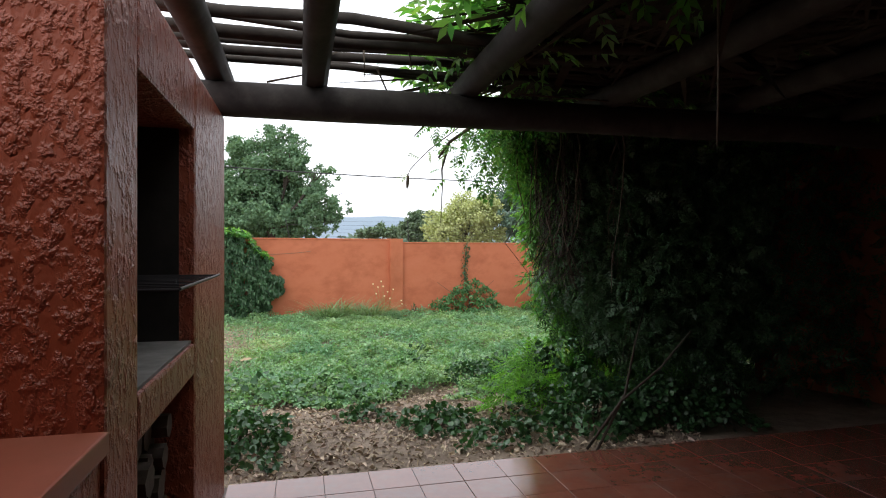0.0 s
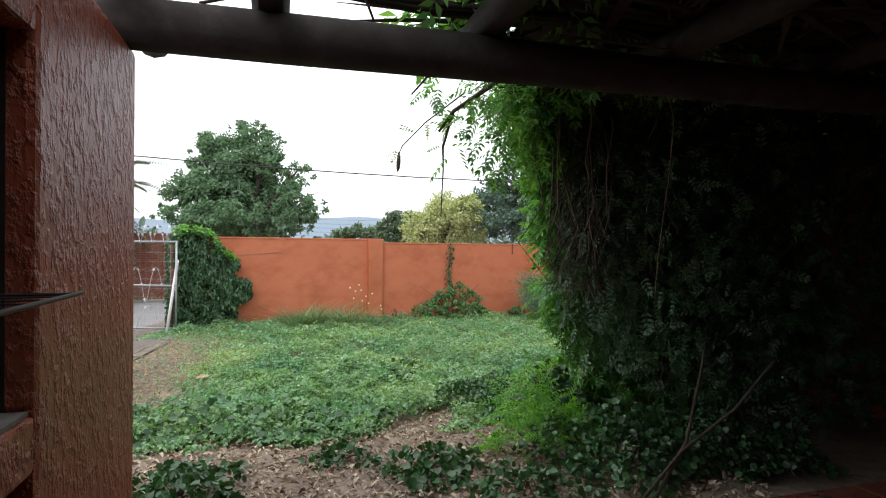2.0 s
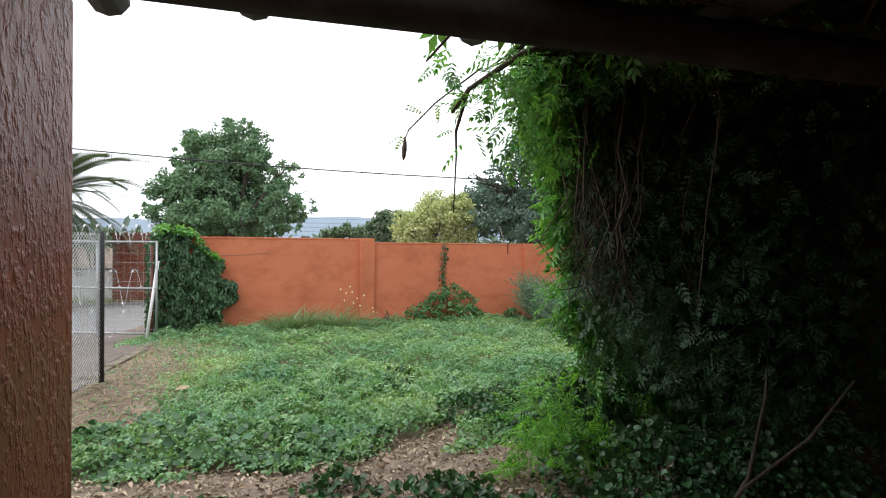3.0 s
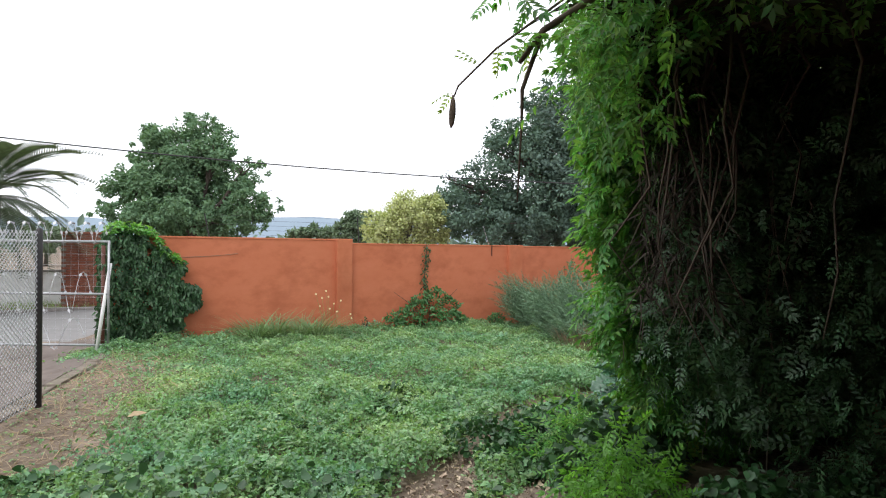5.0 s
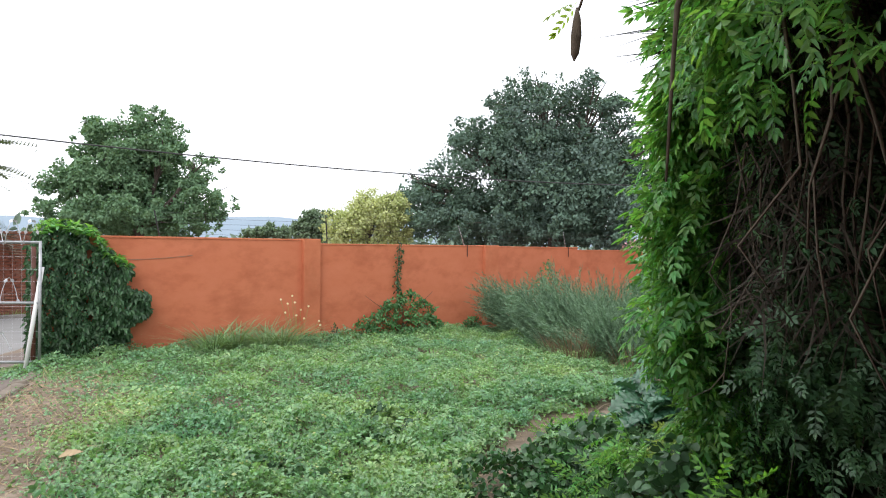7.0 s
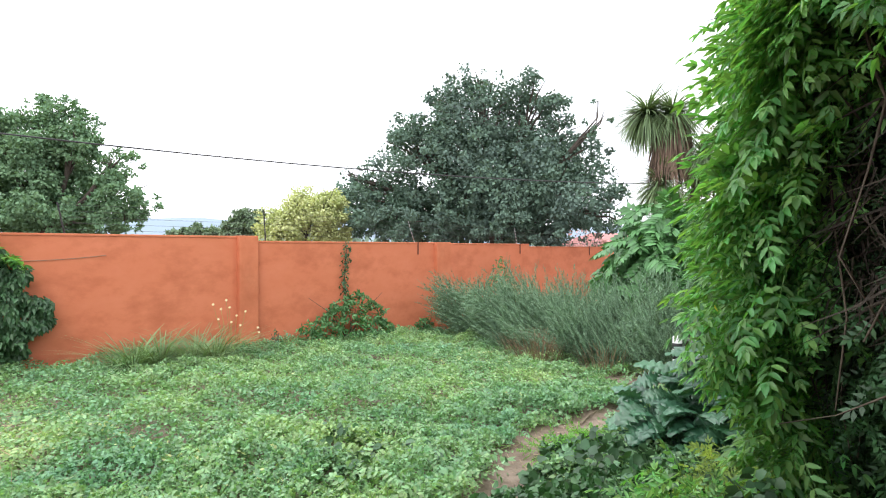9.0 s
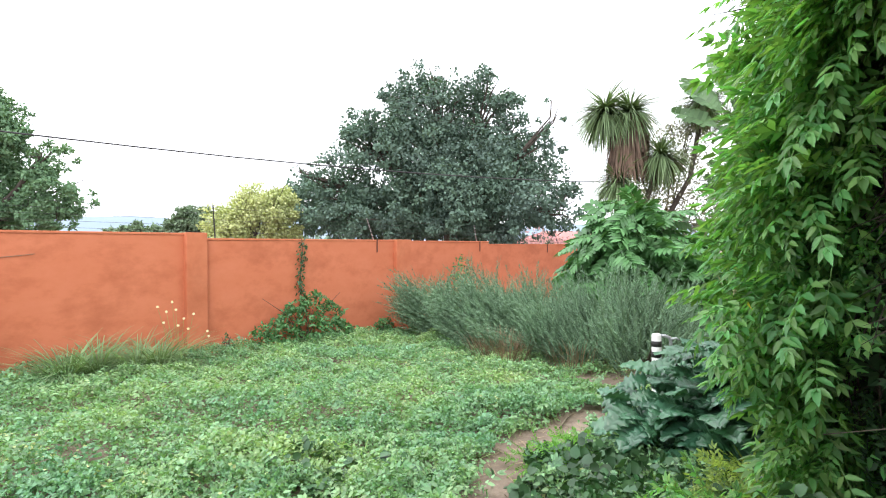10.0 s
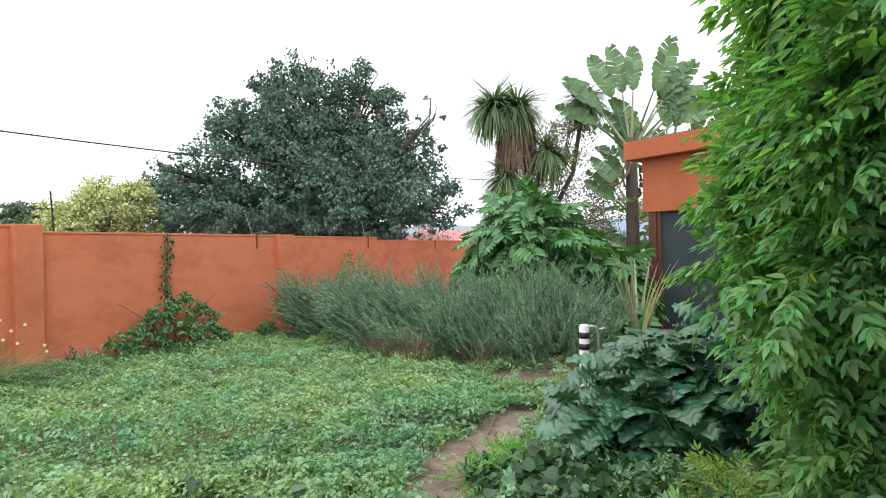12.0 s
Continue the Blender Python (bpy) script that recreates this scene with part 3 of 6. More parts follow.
def clump(name, cx, cy, rx, ry, h, n, size, mat, shape, label, category="plant", up=0.6, base=None):
    """A low mound of leaves round a few stems."""
    z0 = float(gz(cx, cy)) if base is None else base
    if mat is M_GCDARK:
        n, size = int(n * 1.6), size * 0.76
    t = thing(name, label, category, at=(cx, cy, z0))
    a, r = rng.uniform(0, 2 * math.pi, n), np.sqrt(rng.uniform(0, 1, n))
    wob = 1 + 0.25 * np.sin(3 * a + cx * 5) + 0.15 * np.sin(7 * a + cy * 3)
    x, y = rx * r * np.cos(a) * wob, ry * r * np.sin(a) * wob
    top = h * (1 - 0.75 * r ** 2) * (0.8 + 0.25 * np.sin(x * 9 + cx) * np.cos(y * 8))
    z = top * rng.uniform(0.15, 1.0, n) ** 0.55 + 0.01
    nor = np.stack([x / rx * 0.7, y / ry * 0.7, np.full(n, up)], 1) + rng.normal(size=(n, 3)) * 0.45
    way = np.stack([x / rx, y / ry, np.full(n, -0.15)], 1) + rng.normal(size=(n, 3)) * 0.6
    scatter("foliage", shape, np.stack([x, y, z], 1), way, nor, rng.uniform(0.7, 1.3, n) * size, mat, t)
    bm = bmesh.new()
    for _ in range(9):
        f, q = random.uniform(0, 6.28), random.uniform(0.2, 0.8)
        e = (rx * q * math.cos(f), ry * q * math.sin(f), h * 0.55 * (1 - 0.5 * q * q))
        tube(bm, [(0, 0, -0.03), (e[0] * 0.5, e[1] * 0.5, e[2] * 0.75), e], [0.008, 0.006, 0.003], 5)
    part("stems", bm, M_STEM, t)
    return t


clump("ivy_clump", -0.28, 5.05, 0.42, 0.5, 0.30, 620, 0.06, M_GCDARK, ROUND, "dark green ivy clump beside the braai")
clump("ivy_clump", 1.3, 5.25, 0.34, 0.3, 0.2, 240, 0.065, M_GCDARK, ROUND, "dark green ivy clump on bare leaf-strewn soil")
clump("ivy_clump", 1.8, 4.75, 0.42, 0.3, 0.17, 220, 0.06, M_GCDARK, ROUND, "low ivy clump at the patio's edge")
clump("ivy_clump", 0.75, 5.75, 0.22, 0.2, 0.13, 110, 0.06, M_GCDARK, ROUND, "small ivy clump on bare soil")
clump("ivy_clump", 2.65, 5.0, 0.62, 0.45, 0.5, 1100, 0.06, M_GCDARK, ROUND, "tall dark ivy clump under the vine")
clump("ivy_clump", 3.35, 4.85, 0.6, 0.42, 0.42, 1000, 0.06, M_GCDARK, ROUND, "dark ivy clump on the soil beside the tiles")
clump("ivy_clump", 2.65, 7.05, 0.75, 0.6, 0.42, 2000, 0.055, M_GCDARK, ROUND, "dark green ivy clump beside the trodden path")
clump("lime_shrub", 2.26, 5.5, 0.32, 0.3, 0.62, 240, 0.2, M_LIME, SPRIG, "bright lime feathery shrub at the vine's edge")
clump("lime_shrub", 2.75, 6.55, 0.45, 0.4, 0.55, 260, 0.2, M_VINE, SPRIG, "lime green feathery shrub under the vine")
clump("lime_shrub", 3.75, 8.05, 0.5, 0.45, 0.26, 330, 0.14, M_LIME, SPRIG, "low lime green shrub beside the path")
clump("ivy_clump", 3.4, 7.5, 0.75, 0.7, 0.30, 1500, 0.07, M_IVY, ROUND, "mid-green ivy spreading beside the path")
clump("pale_shrub", 3.5, 6.72, 0.5, 0.3, 0.5, 520, 0.13, M_VINEPALE, LITE, "pale yellow-green feathery shrub below the vine")
clump("leafy_shrub", 2.75, 6.15, 0.45, 0.34, 0.62, 900, 0.06, M_IVY, ROUND, "small-leaved green shrub at the foot of the vine")

# soil, litter and straw
n = 9500
lx, ly = rng.uniform(-1.3, 3.2, n), rng.uniform(4.24, 7.3, n)
keep = ~lawn_mask(lx, ly) & ((lx < 2.6) | (ly < 6.0))
lx, ly = lx[keep], ly[keep]
n = len(lx)
tagged(scatter("fallen_leaves", leaf_shape(0.55, 0.2, 0.25), np.stack([lx, ly, gz(lx, ly) + rng.uniform(0.008, 0.035, n)], 1), rng.normal(size=(n, 3)) * (1, 1, 0.25),
               rng.normal(size=(n, 3)) * 0.55 + (0, 0, 1), 0.02 + 0.05 * rng.uniform(0, 1, n) ** 2, M_LITTER), "dry brown fallen leaves on bare soil", "leaf litter", kind="stuff")
n = 7500
lx, ly = rng.uniform(-2.0, 6.0, n), rng.uniform(4.3, 12.5, n)
keep = (~lawn_mask(lx, ly)) & ((path_distance(lx, ly) < 0.5) | (ly < 7.0) & (lx < 2.4) | (lx < -0.6))
lx, ly = lx[keep], ly[keep]
n = len(lx)
tagged(scatter("straw", blade_shape(0.035, 0.12, 2), np.stack([lx, ly, gz(lx, ly) + rng.uniform(0.006, 0.02, n)], 1), rng.normal(size=(n, 3)) * (1, 1, 0.1),
               rng.normal(size=(n, 3)) * 0.3 + (0, 0, 1), rng.uniform(0.05, 0.2, n), M_STRAW), "pale dry stalks scattered over the path", "straw", kind="stuff")
n = 9000
lx, ly = rng.uniform(-1.75, 0.9, n), rng.uniform(6.8, 12.8, n)
keep = (lx < -0.55 + 0.5 * noise2(lx, ly, 2.1, 1.0) + rng.normal(size=n) * 0.35) & (lx > -1.9 + 0.118 * (ly - 8.0))
lx, ly = lx[keep], ly[keep]
n = len(lx)
tagged(scatter("dry_grass", blade_shape(0.04, 0.25, 2), np.stack([lx, ly, gz(lx, ly) + 0.01 + 0.5 * cover_height(lx, ly) * lawn_mask(lx, ly)], 1), rng.normal(size=(n, 3)) * (1, 1, 0.3) + (0, 0, 0.3),
               rng.normal(size=(n, 3)) * 0.4 + (0, 0, 1), rng.uniform(0.06, 0.2, n), M_STRAW), "dry straw-coloured grass at the lawn's edge", "grass", kind="stuff")
big = thing("fallen_leaf", "large curled tan leaf lying on the lawn", "leaf", at=(-0.68, 9.4, float(gz(-0.68, 9.4)) + 0.02))
scatter("blade", leaf_shape(0.45, 0.12, -0.1), np.array([(0.0, 0, 0)]), np.array([(0.8, -0.5, 0.15)]), np.array([(0.1, -0.5, 1.0)]), 0.24, M_STRAW, big)
for x0, y0, x1, y1 in ((-1.35, 7.6, -0.75, 7.75), (-1.2, 7.45, -1.0, 7.9), (0.05, 5.6, 0.75, 6.05), (1.0, 7.0, 1.2, 6.6), (4.4, 8.9, 4.9, 9.15)):
    st = thing("stick", "pale dry stick lying on the soil", "stick", "sticks on the soil", at=(x0, y0, float(gz(x0, y0))))
    d = Vector((x1 - x0, y1 - y0, float(gz(x1, y1) - gz(x0, y0))))
    part("stem", tube(bmesh.new(), [(0, 0, 0.012), d * 0.5 + Vector((0.02, 0.02, 0.03)), d + Vector((0, 0, 0.012))], [0.009, 0.008, 0.005], 6), M_DRYSTEM, st)

# ---- the vine ----
vine = thing("climbing_vine", "dense green climbing vine draped over the pergola", "vine", at=(2.4, 4.3, 0.34))
VO = np.array((2.4, 4.3, 0.34))
CURVE = np.array([(1.84, 4.95), (2.08, 5.4), (2.45, 5.85), (2.98, 6.25), (3.75, 6.46), (5.0, 6.64), (7.0, 6.78)])
seg = np.linalg.norm(np.diff(CURVE, axis=0), axis=1)
LEN = np.concatenate([[0], np.cumsum(seg)])


def on_curve(q):
    x, y = np.interp(q, LEN, CURVE[:, 0]), np.interp(q, LEN, CURVE[:, 1])
    e = 0.05
    dx = np.interp(np.minimum(q + e, LEN[-1]), LEN, CURVE[:, 0]) - np.interp(q - e, LEN, CURVE[:, 0])
    dy = np.interp(np.minimum(q + e, LEN[-1]), LEN, CURVE[:, 1]) - np.interp(q - e, LEN, CURVE[:, 1])
    l = np.hypot(dx, dy) + 1e-9
    return x, y, -dy / l, dx / l


def drape_low(q):
    """How far down the leaves hang."""
    return np.interp(q, [0, 0.4, 0.8, 1.1, 1.3, 1.45, 1.7, 2.0, 9], [2.55, 2.5, 2.5, 2.4, 2.1, 1.3, 0.75, 0.5, 0.4])


n = 10500
q = LEN[-1] * rng.uniform(0, 1, n) ** 1.15
low = drape_low(q) + 0.18 * np.sin(q * 9)
top = 2.95 + 0.18 * np.sin(q * 4.2)
z = low + (top - low) * rng.uniform(0, 1, n)
x, y, ox, oy = on_curve(q)
out = 0.08 * np.sin(q * 6.3 + z * 2.1) + 0.06 * np.sin(z * 5.2 - q * 3) + rng.normal(size=n) * 0.06 - 0.06 - 0.1 * smooth01((q - 1.6) / 0.6) - 0.2 * smooth01((z - 2.05) / 0.5) * smooth01((q - 0.7) / 0.5)
keep = (q > 1.75) | (rng.uniform(0, 1, n) < np.interp(q, [0, 0.5, 1.0, 1.75], [0.12, 0.25, 0.45, 0.8]))
q, z, x, y, ox, oy, out = (v[keep] for v in (q, z, x, y, ox, oy, out))
n = len(q)
way = np.stack([ox * 0.5, oy * 0.5, np.full(n, -0.55)], 1) + rng.normal(size=(n, 3)) * 0.55
nor = np.stack([ox * 0.8, oy * 0.8, np.full(n, 0.7)], 1) + rng.normal(size=(n, 3)) * 0.4
scatter("hanging_leaves", LITE, np.stack([x + ox * out, y + oy * out, z], 1) - VO, way, nor, rng.uniform(0.16, 0.32, n) * np.interp(q, [0.4, 2.0], [0.68, 1.0]), M_VINE, vine, "bright green feather-shaped leaves")
# boughs that stand out of the drape, with hollows between them
nb = 430
qb = LEN[-1] * rng.uniform(0.0, 1, nb) ** 1.2
lowb = drape_low(qb) + 0.1
zb = lowb + (2.98 + 0.2 * np.sin(qb * 4.2) - lowb) * rng.uniform(0, 1, nb)
xb, yb, oxb, oyb = on_curve(qb)
stand = rng.uniform(-0.1, 0.24, nb) + 0.06 * np.sin(zb * 5.2 - qb * 3) - 0.24 * smooth01((1.25 - zb) / 0.7)
stand -= (0.04 + 0.12 * smooth01((2.0 - zb) / 0.5)) * smooth01((qb - 1.9) / 0.5)
stand -= 0.18 * smooth01((zb - 2.05) / 0.5) * smooth01((qb - 0.7) / 0.5) * (1 - smooth01((qb - 2.6) / 0.8))
stand *= np.interp(qb, [0, 1.2, 2.0], [0.35, 0.5, 1.0])
rb = rng.uniform(0.09, 0.26, nb) * np.interp(qb, [0, 1.2, 2.0], [0.6, 0.7, 1.0])
k = rng.choice(nb, 8200, p=rb ** 1.5 / (rb ** 1.5).sum())
k = k[rng.uniform(0, 1, len(k)) < np.interp(qb[k], [0, 0.6, 1.0, 1.3], [0.08, 0.2, 0.65, 1.0])]
n = len(k)
outward = np.stack([oxb[k], oyb[k], np.full(n, 0.12)], 1)
d = unit(rng.normal(size=(n, 3)) * 0.75 + outward)
pos = np.stack([xb[k] + oxb[k] * stand[k], yb[k] + oyb[k] * stand[k], zb[k]], 1) + d * (rb[k] * rng.uniform(0.2, 1.0, n))[:, None]
scatter("bough_leaves", sprig_shape(4, 0.26, 0.44), pos - VO, d * 0.9 + rng.normal(size=(n, 3)) * 0.3 + (0, 0, -0.42), outward * 0.35 + rng.normal(size=(n, 3)) * 0.3 + (0, 0, 1), rng.uniform(0.16, 0.33, n) * np.interp(qb[k], [0.4, 2.0], [0.7, 1.0]), M_VINE, vine, "layered green leaves on outer boughs")
# leaves behind, their shade put into a dark ivy colour
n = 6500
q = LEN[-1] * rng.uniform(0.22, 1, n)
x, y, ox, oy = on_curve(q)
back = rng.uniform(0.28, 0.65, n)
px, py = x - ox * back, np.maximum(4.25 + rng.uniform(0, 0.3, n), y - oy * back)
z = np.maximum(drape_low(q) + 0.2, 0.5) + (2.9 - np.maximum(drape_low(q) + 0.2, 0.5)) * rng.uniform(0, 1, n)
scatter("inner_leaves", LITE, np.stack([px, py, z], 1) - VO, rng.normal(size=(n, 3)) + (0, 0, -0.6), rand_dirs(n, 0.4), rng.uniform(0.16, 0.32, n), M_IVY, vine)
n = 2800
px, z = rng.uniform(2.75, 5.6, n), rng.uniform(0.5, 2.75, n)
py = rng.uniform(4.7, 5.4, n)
scatter("inner_leaves", LITE, np.stack([px, py, z], 1) - VO, rng.normal(size=(n, 3)) + (0, 0, -0.6), rand_dirs(n, 0.4), rng.uniform(0.10, 0.2, n), M_IVY, vine, "inner vine leaves coloured dark for shade")
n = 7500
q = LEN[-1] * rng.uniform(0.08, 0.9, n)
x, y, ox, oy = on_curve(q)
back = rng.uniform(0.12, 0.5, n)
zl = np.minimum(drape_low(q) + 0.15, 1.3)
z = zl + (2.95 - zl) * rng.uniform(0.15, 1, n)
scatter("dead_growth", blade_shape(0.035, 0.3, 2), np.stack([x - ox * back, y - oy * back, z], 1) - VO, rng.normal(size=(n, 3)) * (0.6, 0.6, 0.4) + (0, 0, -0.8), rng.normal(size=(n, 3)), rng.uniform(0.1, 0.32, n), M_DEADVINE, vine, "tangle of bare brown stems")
# more inner leaves in ivy colour, so the hollow looks shaded
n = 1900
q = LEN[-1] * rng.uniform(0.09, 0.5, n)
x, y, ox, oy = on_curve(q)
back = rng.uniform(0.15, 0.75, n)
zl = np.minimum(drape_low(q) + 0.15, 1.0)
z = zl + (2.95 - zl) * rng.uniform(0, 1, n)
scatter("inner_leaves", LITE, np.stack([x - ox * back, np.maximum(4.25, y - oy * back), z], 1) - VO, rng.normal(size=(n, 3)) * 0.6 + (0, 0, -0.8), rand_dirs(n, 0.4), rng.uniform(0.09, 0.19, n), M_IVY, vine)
# roof of leaves over the poles
n = 8200
px, py = rng.uniform(0.9, 6.2, n), rng.uniform(-2.3, 4.5, n)
keep = px > 1.05 + 0.22 * np.sin(py * 2.7) - 0.35 * smooth01((py - 2.2) / 0.4) * (1 - smooth01((py - 3.2) / 0.3))
px, py = px[keep], py[keep]
n = len(px)
pz = 2.97 + rng.uniform(0, 0.28, n) + 0.06 * np.sin(px * 3 + py * 2) + 0.1 * smooth01((px - 1.4) / 0.4)
scatter("roof_leaves", LITE, np.stack([px, py, pz], 1) - VO, rng.normal(size=(n, 3)) * (1, 1, 0.4) + (0, 0, -0.2), rng.normal(size=(n, 3)) * 0.5 + (0, 0, 1), rng.uniform(0.24, 0.38, n), M_VINE, vine)
# mat of dead twigs under the leaves, added to keep sky light out
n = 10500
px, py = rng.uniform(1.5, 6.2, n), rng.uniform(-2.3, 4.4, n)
scatter("thatch", blade_shape(0.07, 0.05, 2), np.stack([px, py, rng.uniform(2.92, 2.98, n)], 1) - VO, rng.normal(size=(n, 3)) * (1, 1, 0.02), rng.normal(size=(n, 3)) * 0.15 + (0, 0, 1), rng.uniform(0.6, 1.2, n), M_DEADVINE, vine, "added mat of brown twigs that blocks roof light")
# the same added light block between beam and drape
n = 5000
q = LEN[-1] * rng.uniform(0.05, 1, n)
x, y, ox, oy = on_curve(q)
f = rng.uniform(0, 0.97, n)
scatter("thatch", blade_shape(0.07, 0.05, 2), np.stack([x + 0.25, 4.1 + (y - 4.1) * f, rng.uniform(2.86, 2.96, n)], 1) - VO, rng.normal(size=(n, 3)) * (1, 1, 0.02), rng.normal(size=(n, 3)) * 0.15 + (0, 0, 1), rng.uniform(0.4, 0.8, n), M_DEADVINE, vine, "added mat of brown twigs that blocks roof light")
# top over the edge
n = 2400
q = LEN[-1] * rng.uniform(0.0, 1, n)
x, y, ox, oy = on_curve(q)
f = rng.uniform(0, 1, n)
py = 4.1 + (y - 4.1) * f * np.interp(q, [0, 0.8, 1.4, 2.6, 3.4], [1, 1, 0.85, 0.88, 1])
px = x + rng.normal(size=n) * 0.10 + 0.06 + (1 - f) * 0.1
pz = 2.9 + rng.uniform(0, 0.35, n) - 0.1 * f
scatter("roof_leaves", LITE, np.stack([px, py, pz], 1) - VO, rng.normal(size=(n, 3)) * (1, 1, 0.4) + (0, 0, -0.2), rng.normal(size=(n, 3)) * 0.5 + (0, 0, 1), rng.uniform(0.18, 0.3, n), M_VINE, vine)
# a loose spray at the free corner
n = 150
left = rng.uniform(0, 1, n) < 0.22
px, py, pz = np.where(left, rng.normal(1.3, 0.09, n), rng.normal(1.6, 0.12, n)), rng.normal(4.8, 0.13, n), rng.uniform(2.32, 2.88, n)
px += (2.85 - pz) * 0.12
scatter("spray", SPRIG, np.stack([px, py, pz], 1) - VO, rng.normal(size=(n, 3)) * 0.7 + (-0.6, 0, -0.5), rng.normal(size=(n, 3)) * 0.4 + (0, -0.2, 1), rng.uniform(0.12, 0.24, n), M_VINE, vine)
n = 22
q = LEN[-1] * rng.uniform(0.2, 0.8, n)
x, y, ox, oy = on_curve(q)
z = drape_low(q) + 0.1 + rng.uniform(0, 1.0, n)
scatter("yellow_leaves", LEAF, np.stack([x + ox * 0.28, y + oy * 0.28, z], 1) - VO, rng.normal(size=(n, 3)) * 0.5 + (0, 0, -1), np.stack([ox, oy, 0.4 + 0 * q], 1), rng.uniform(0.035, 0.06, n), M_VINEYELLOW, vine, "a few yellowed leaves")


def stem_run(pts, r0, r1, mat, name="stem", sides=6):
    m = len(pts)
    return part(name, tube(bmesh.new(), [tuple(np.array(p) - VO) for p in pts], [r0 + (r1 - r0) * i / (m - 1) for i in range(m)], sides), mat, vine, smooth=True)


for i in range(95):
    qq = random.uniform(0.1, LEN[-1] * 0.8)
    x, y, ox, oy = [float(v[0]) for v in on_curve(np.array([qq]))]
    b = random.uniform(0.05, 0.9)
    x, y = x - ox * b, max(4.3, y - oy * b)
    zb = max(min(float(drape_low(qq)), 1.4) - 0.25, 0.35) + random.uniform(0, 0.8)
    pts = [(x + random.uniform(-0.12, 0.12) * k / 5, y + random.uniform(-0.1, 0.1), 2.9 + (zb - 2.9) * k / 5) for k in range(6)]
    stem_run(pts, 0.008, 0.003, M_STEM, "hanging_stem", 4)
for pts, r in ((((2.25, 4.25, 0.36), (2.38, 4.1, 0.8), (2.43, 4.06, 1.16), (2.6, 4.2, 1.4)), 0.0105),
               (((2.2, 4.3, 0.36), (2.35, 4.1, 0.75), (2.55, 3.95, 1.0), (2.75, 3.9, 1.25)), 0.010)):
    stem_run(pts, r, r * 0.6, M_DEADVINE, "trunk_stem", 8)
stem_run([(1.9, 4.6, 2.95), (1.55, 4.75, 2.8), (1.3, 4.82, 2.62), (1.22, 4.85, 2.5)], 0.02, 0.008, M_STEM)
stem_run([(1.3, 4.82, 2.62), (1.26, 4.9, 2.42), (1.27, 4.92, 2.3), (1.26, 4.93, 2.0)], 0.010, 0.003, M_STEM)
stem_run([(1.35, 4.75, 2.72), (1.15, 4.9, 2.56), (1.02, 4.95, 2.42), (1.0, 4.95, 2.37)], 0.005, 0.003, M_STEM)
stem_run([(1.0, 4.0, 2.75), (0.96, 4.1, 2.60), (0.9, 4.2, 2.53)], 0.008, 0.004, M_STEM)
for pts in (((0.0, 4.0, 2.76), (0.2, 3.95, 2.8), (0.42, 3.8, 2.93)), ((0.62, 3.9, 2.86), (0.7, 4.0, 2.74), (0.82, 4.05, 2.72)), ((0.52, 3.7, 2.93), (0.53, 3.72, 2.75)), ((0.75, 3.6, 2.9), (0.77, 3.62, 2.78)),
            ((1.7, 2.4, 2.9), (1.72, 2.42, 2.5), (1.7, 2.4, 2.2)), ((1.0, 3.3, 2.93), (1.25, 3.0, 3.0), (1.6, 2.9, 2.95)), ((0.7, 2.7, 2.95), (0.95, 2.9, 3.02), (1.3, 3.1, 2.98)), ((1.5, 3.88, 2.76), (2.2, 3.86, 2.75), (3.0, 3.9, 2.70))):
    stem_run(pts, 0.007, 0.003, M_STEM, "twig", 5)
for p, w_, l in (((1.0, 4.95, 2.40), (-0.7, 0.2, -0.35), 0.1), ((1.10, 4.92, 2.50), (-0.4, 0.3, 0.5), 0.11), ((1.16, 4.9, 2.57), (0.2, 0.4, -0.8), 0.12), ((1.24, 4.85, 2.58), (0.5, 0.1, -0.3), 0.13)):
    n = 2
    scatter("pale_sprig", SPRIG, np.tile(np.array(p) - VO, (n, 1)), np.array(w_) + rng.normal(size=(n, 3)) * 0.25, rng.normal(size=(n, 3)) * 0.3 + (0.1, -0.7, 0.6), l, M_VINEPALE, vine, "pale yellow-green young leaves")
bm = bmesh.new()
tube(bm, [tuple(np.array(p) - VO) for p in ((1.0, 4.95, 2.385), (1.0, 4.95, 2.355), (0.998, 4.95, 2.32), (0.995, 4.95, 2.28), (0.993, 4.95, 2.262))], [0.003, 0.010, 0.013, 0.010, 0.002], 8)
part("seed_pod", bm, M_STEM, vine, "dark brown dangling seed pod", True)
stem_run([(2.26, 5.55, 1.32), (2.42, 5.75, 1.19), (2.61, 6.05, 1.05)], 0.003, 0.0015, M_STEM)

# ---- ivy on the wall's end, creepers and plants along the wall ----
ivy = thing("wall_ivy", "thick dark ivy over the end of the wall", "ivy", at=tuple(wall_point(-0.2, -0.1, 0.1)))
IO = np.array(ivy.location)
n = 9500
s = rng.uniform(-0.92, 0.62, n)
topz = np.interp(s, [-0.9, -0.6, -0.1, 0.1, 0.4, 0.55], [1.96, 2.12, 2.0, 1.68, 1.45, 1.05]) + 0.08 * np.sin(s * 23) + 0.06 * np.sin(s * 51)
lowz = np.interp(s, [-0.9, 0.2, 0.4, 0.62], [0.1, 0.1, 0.35, 0.8])
z = lowz + (topz - lowz) * rng.uniform(0, 1, n)
bulge = 0.06 + 0.07 * np.sin(s * 17 + z * 9) * np.sin(z * 13 - s * 5) + 0.22 * np.sin(np.clip((z - lowz) / np.maximum(topz - lowz, 0.1), 0, 1) * math.pi) ** 0.5 + 0.05 * np.sin(s * 11 + z * 7)
d = bulge * rng.uniform(0.4, 1.2, n)
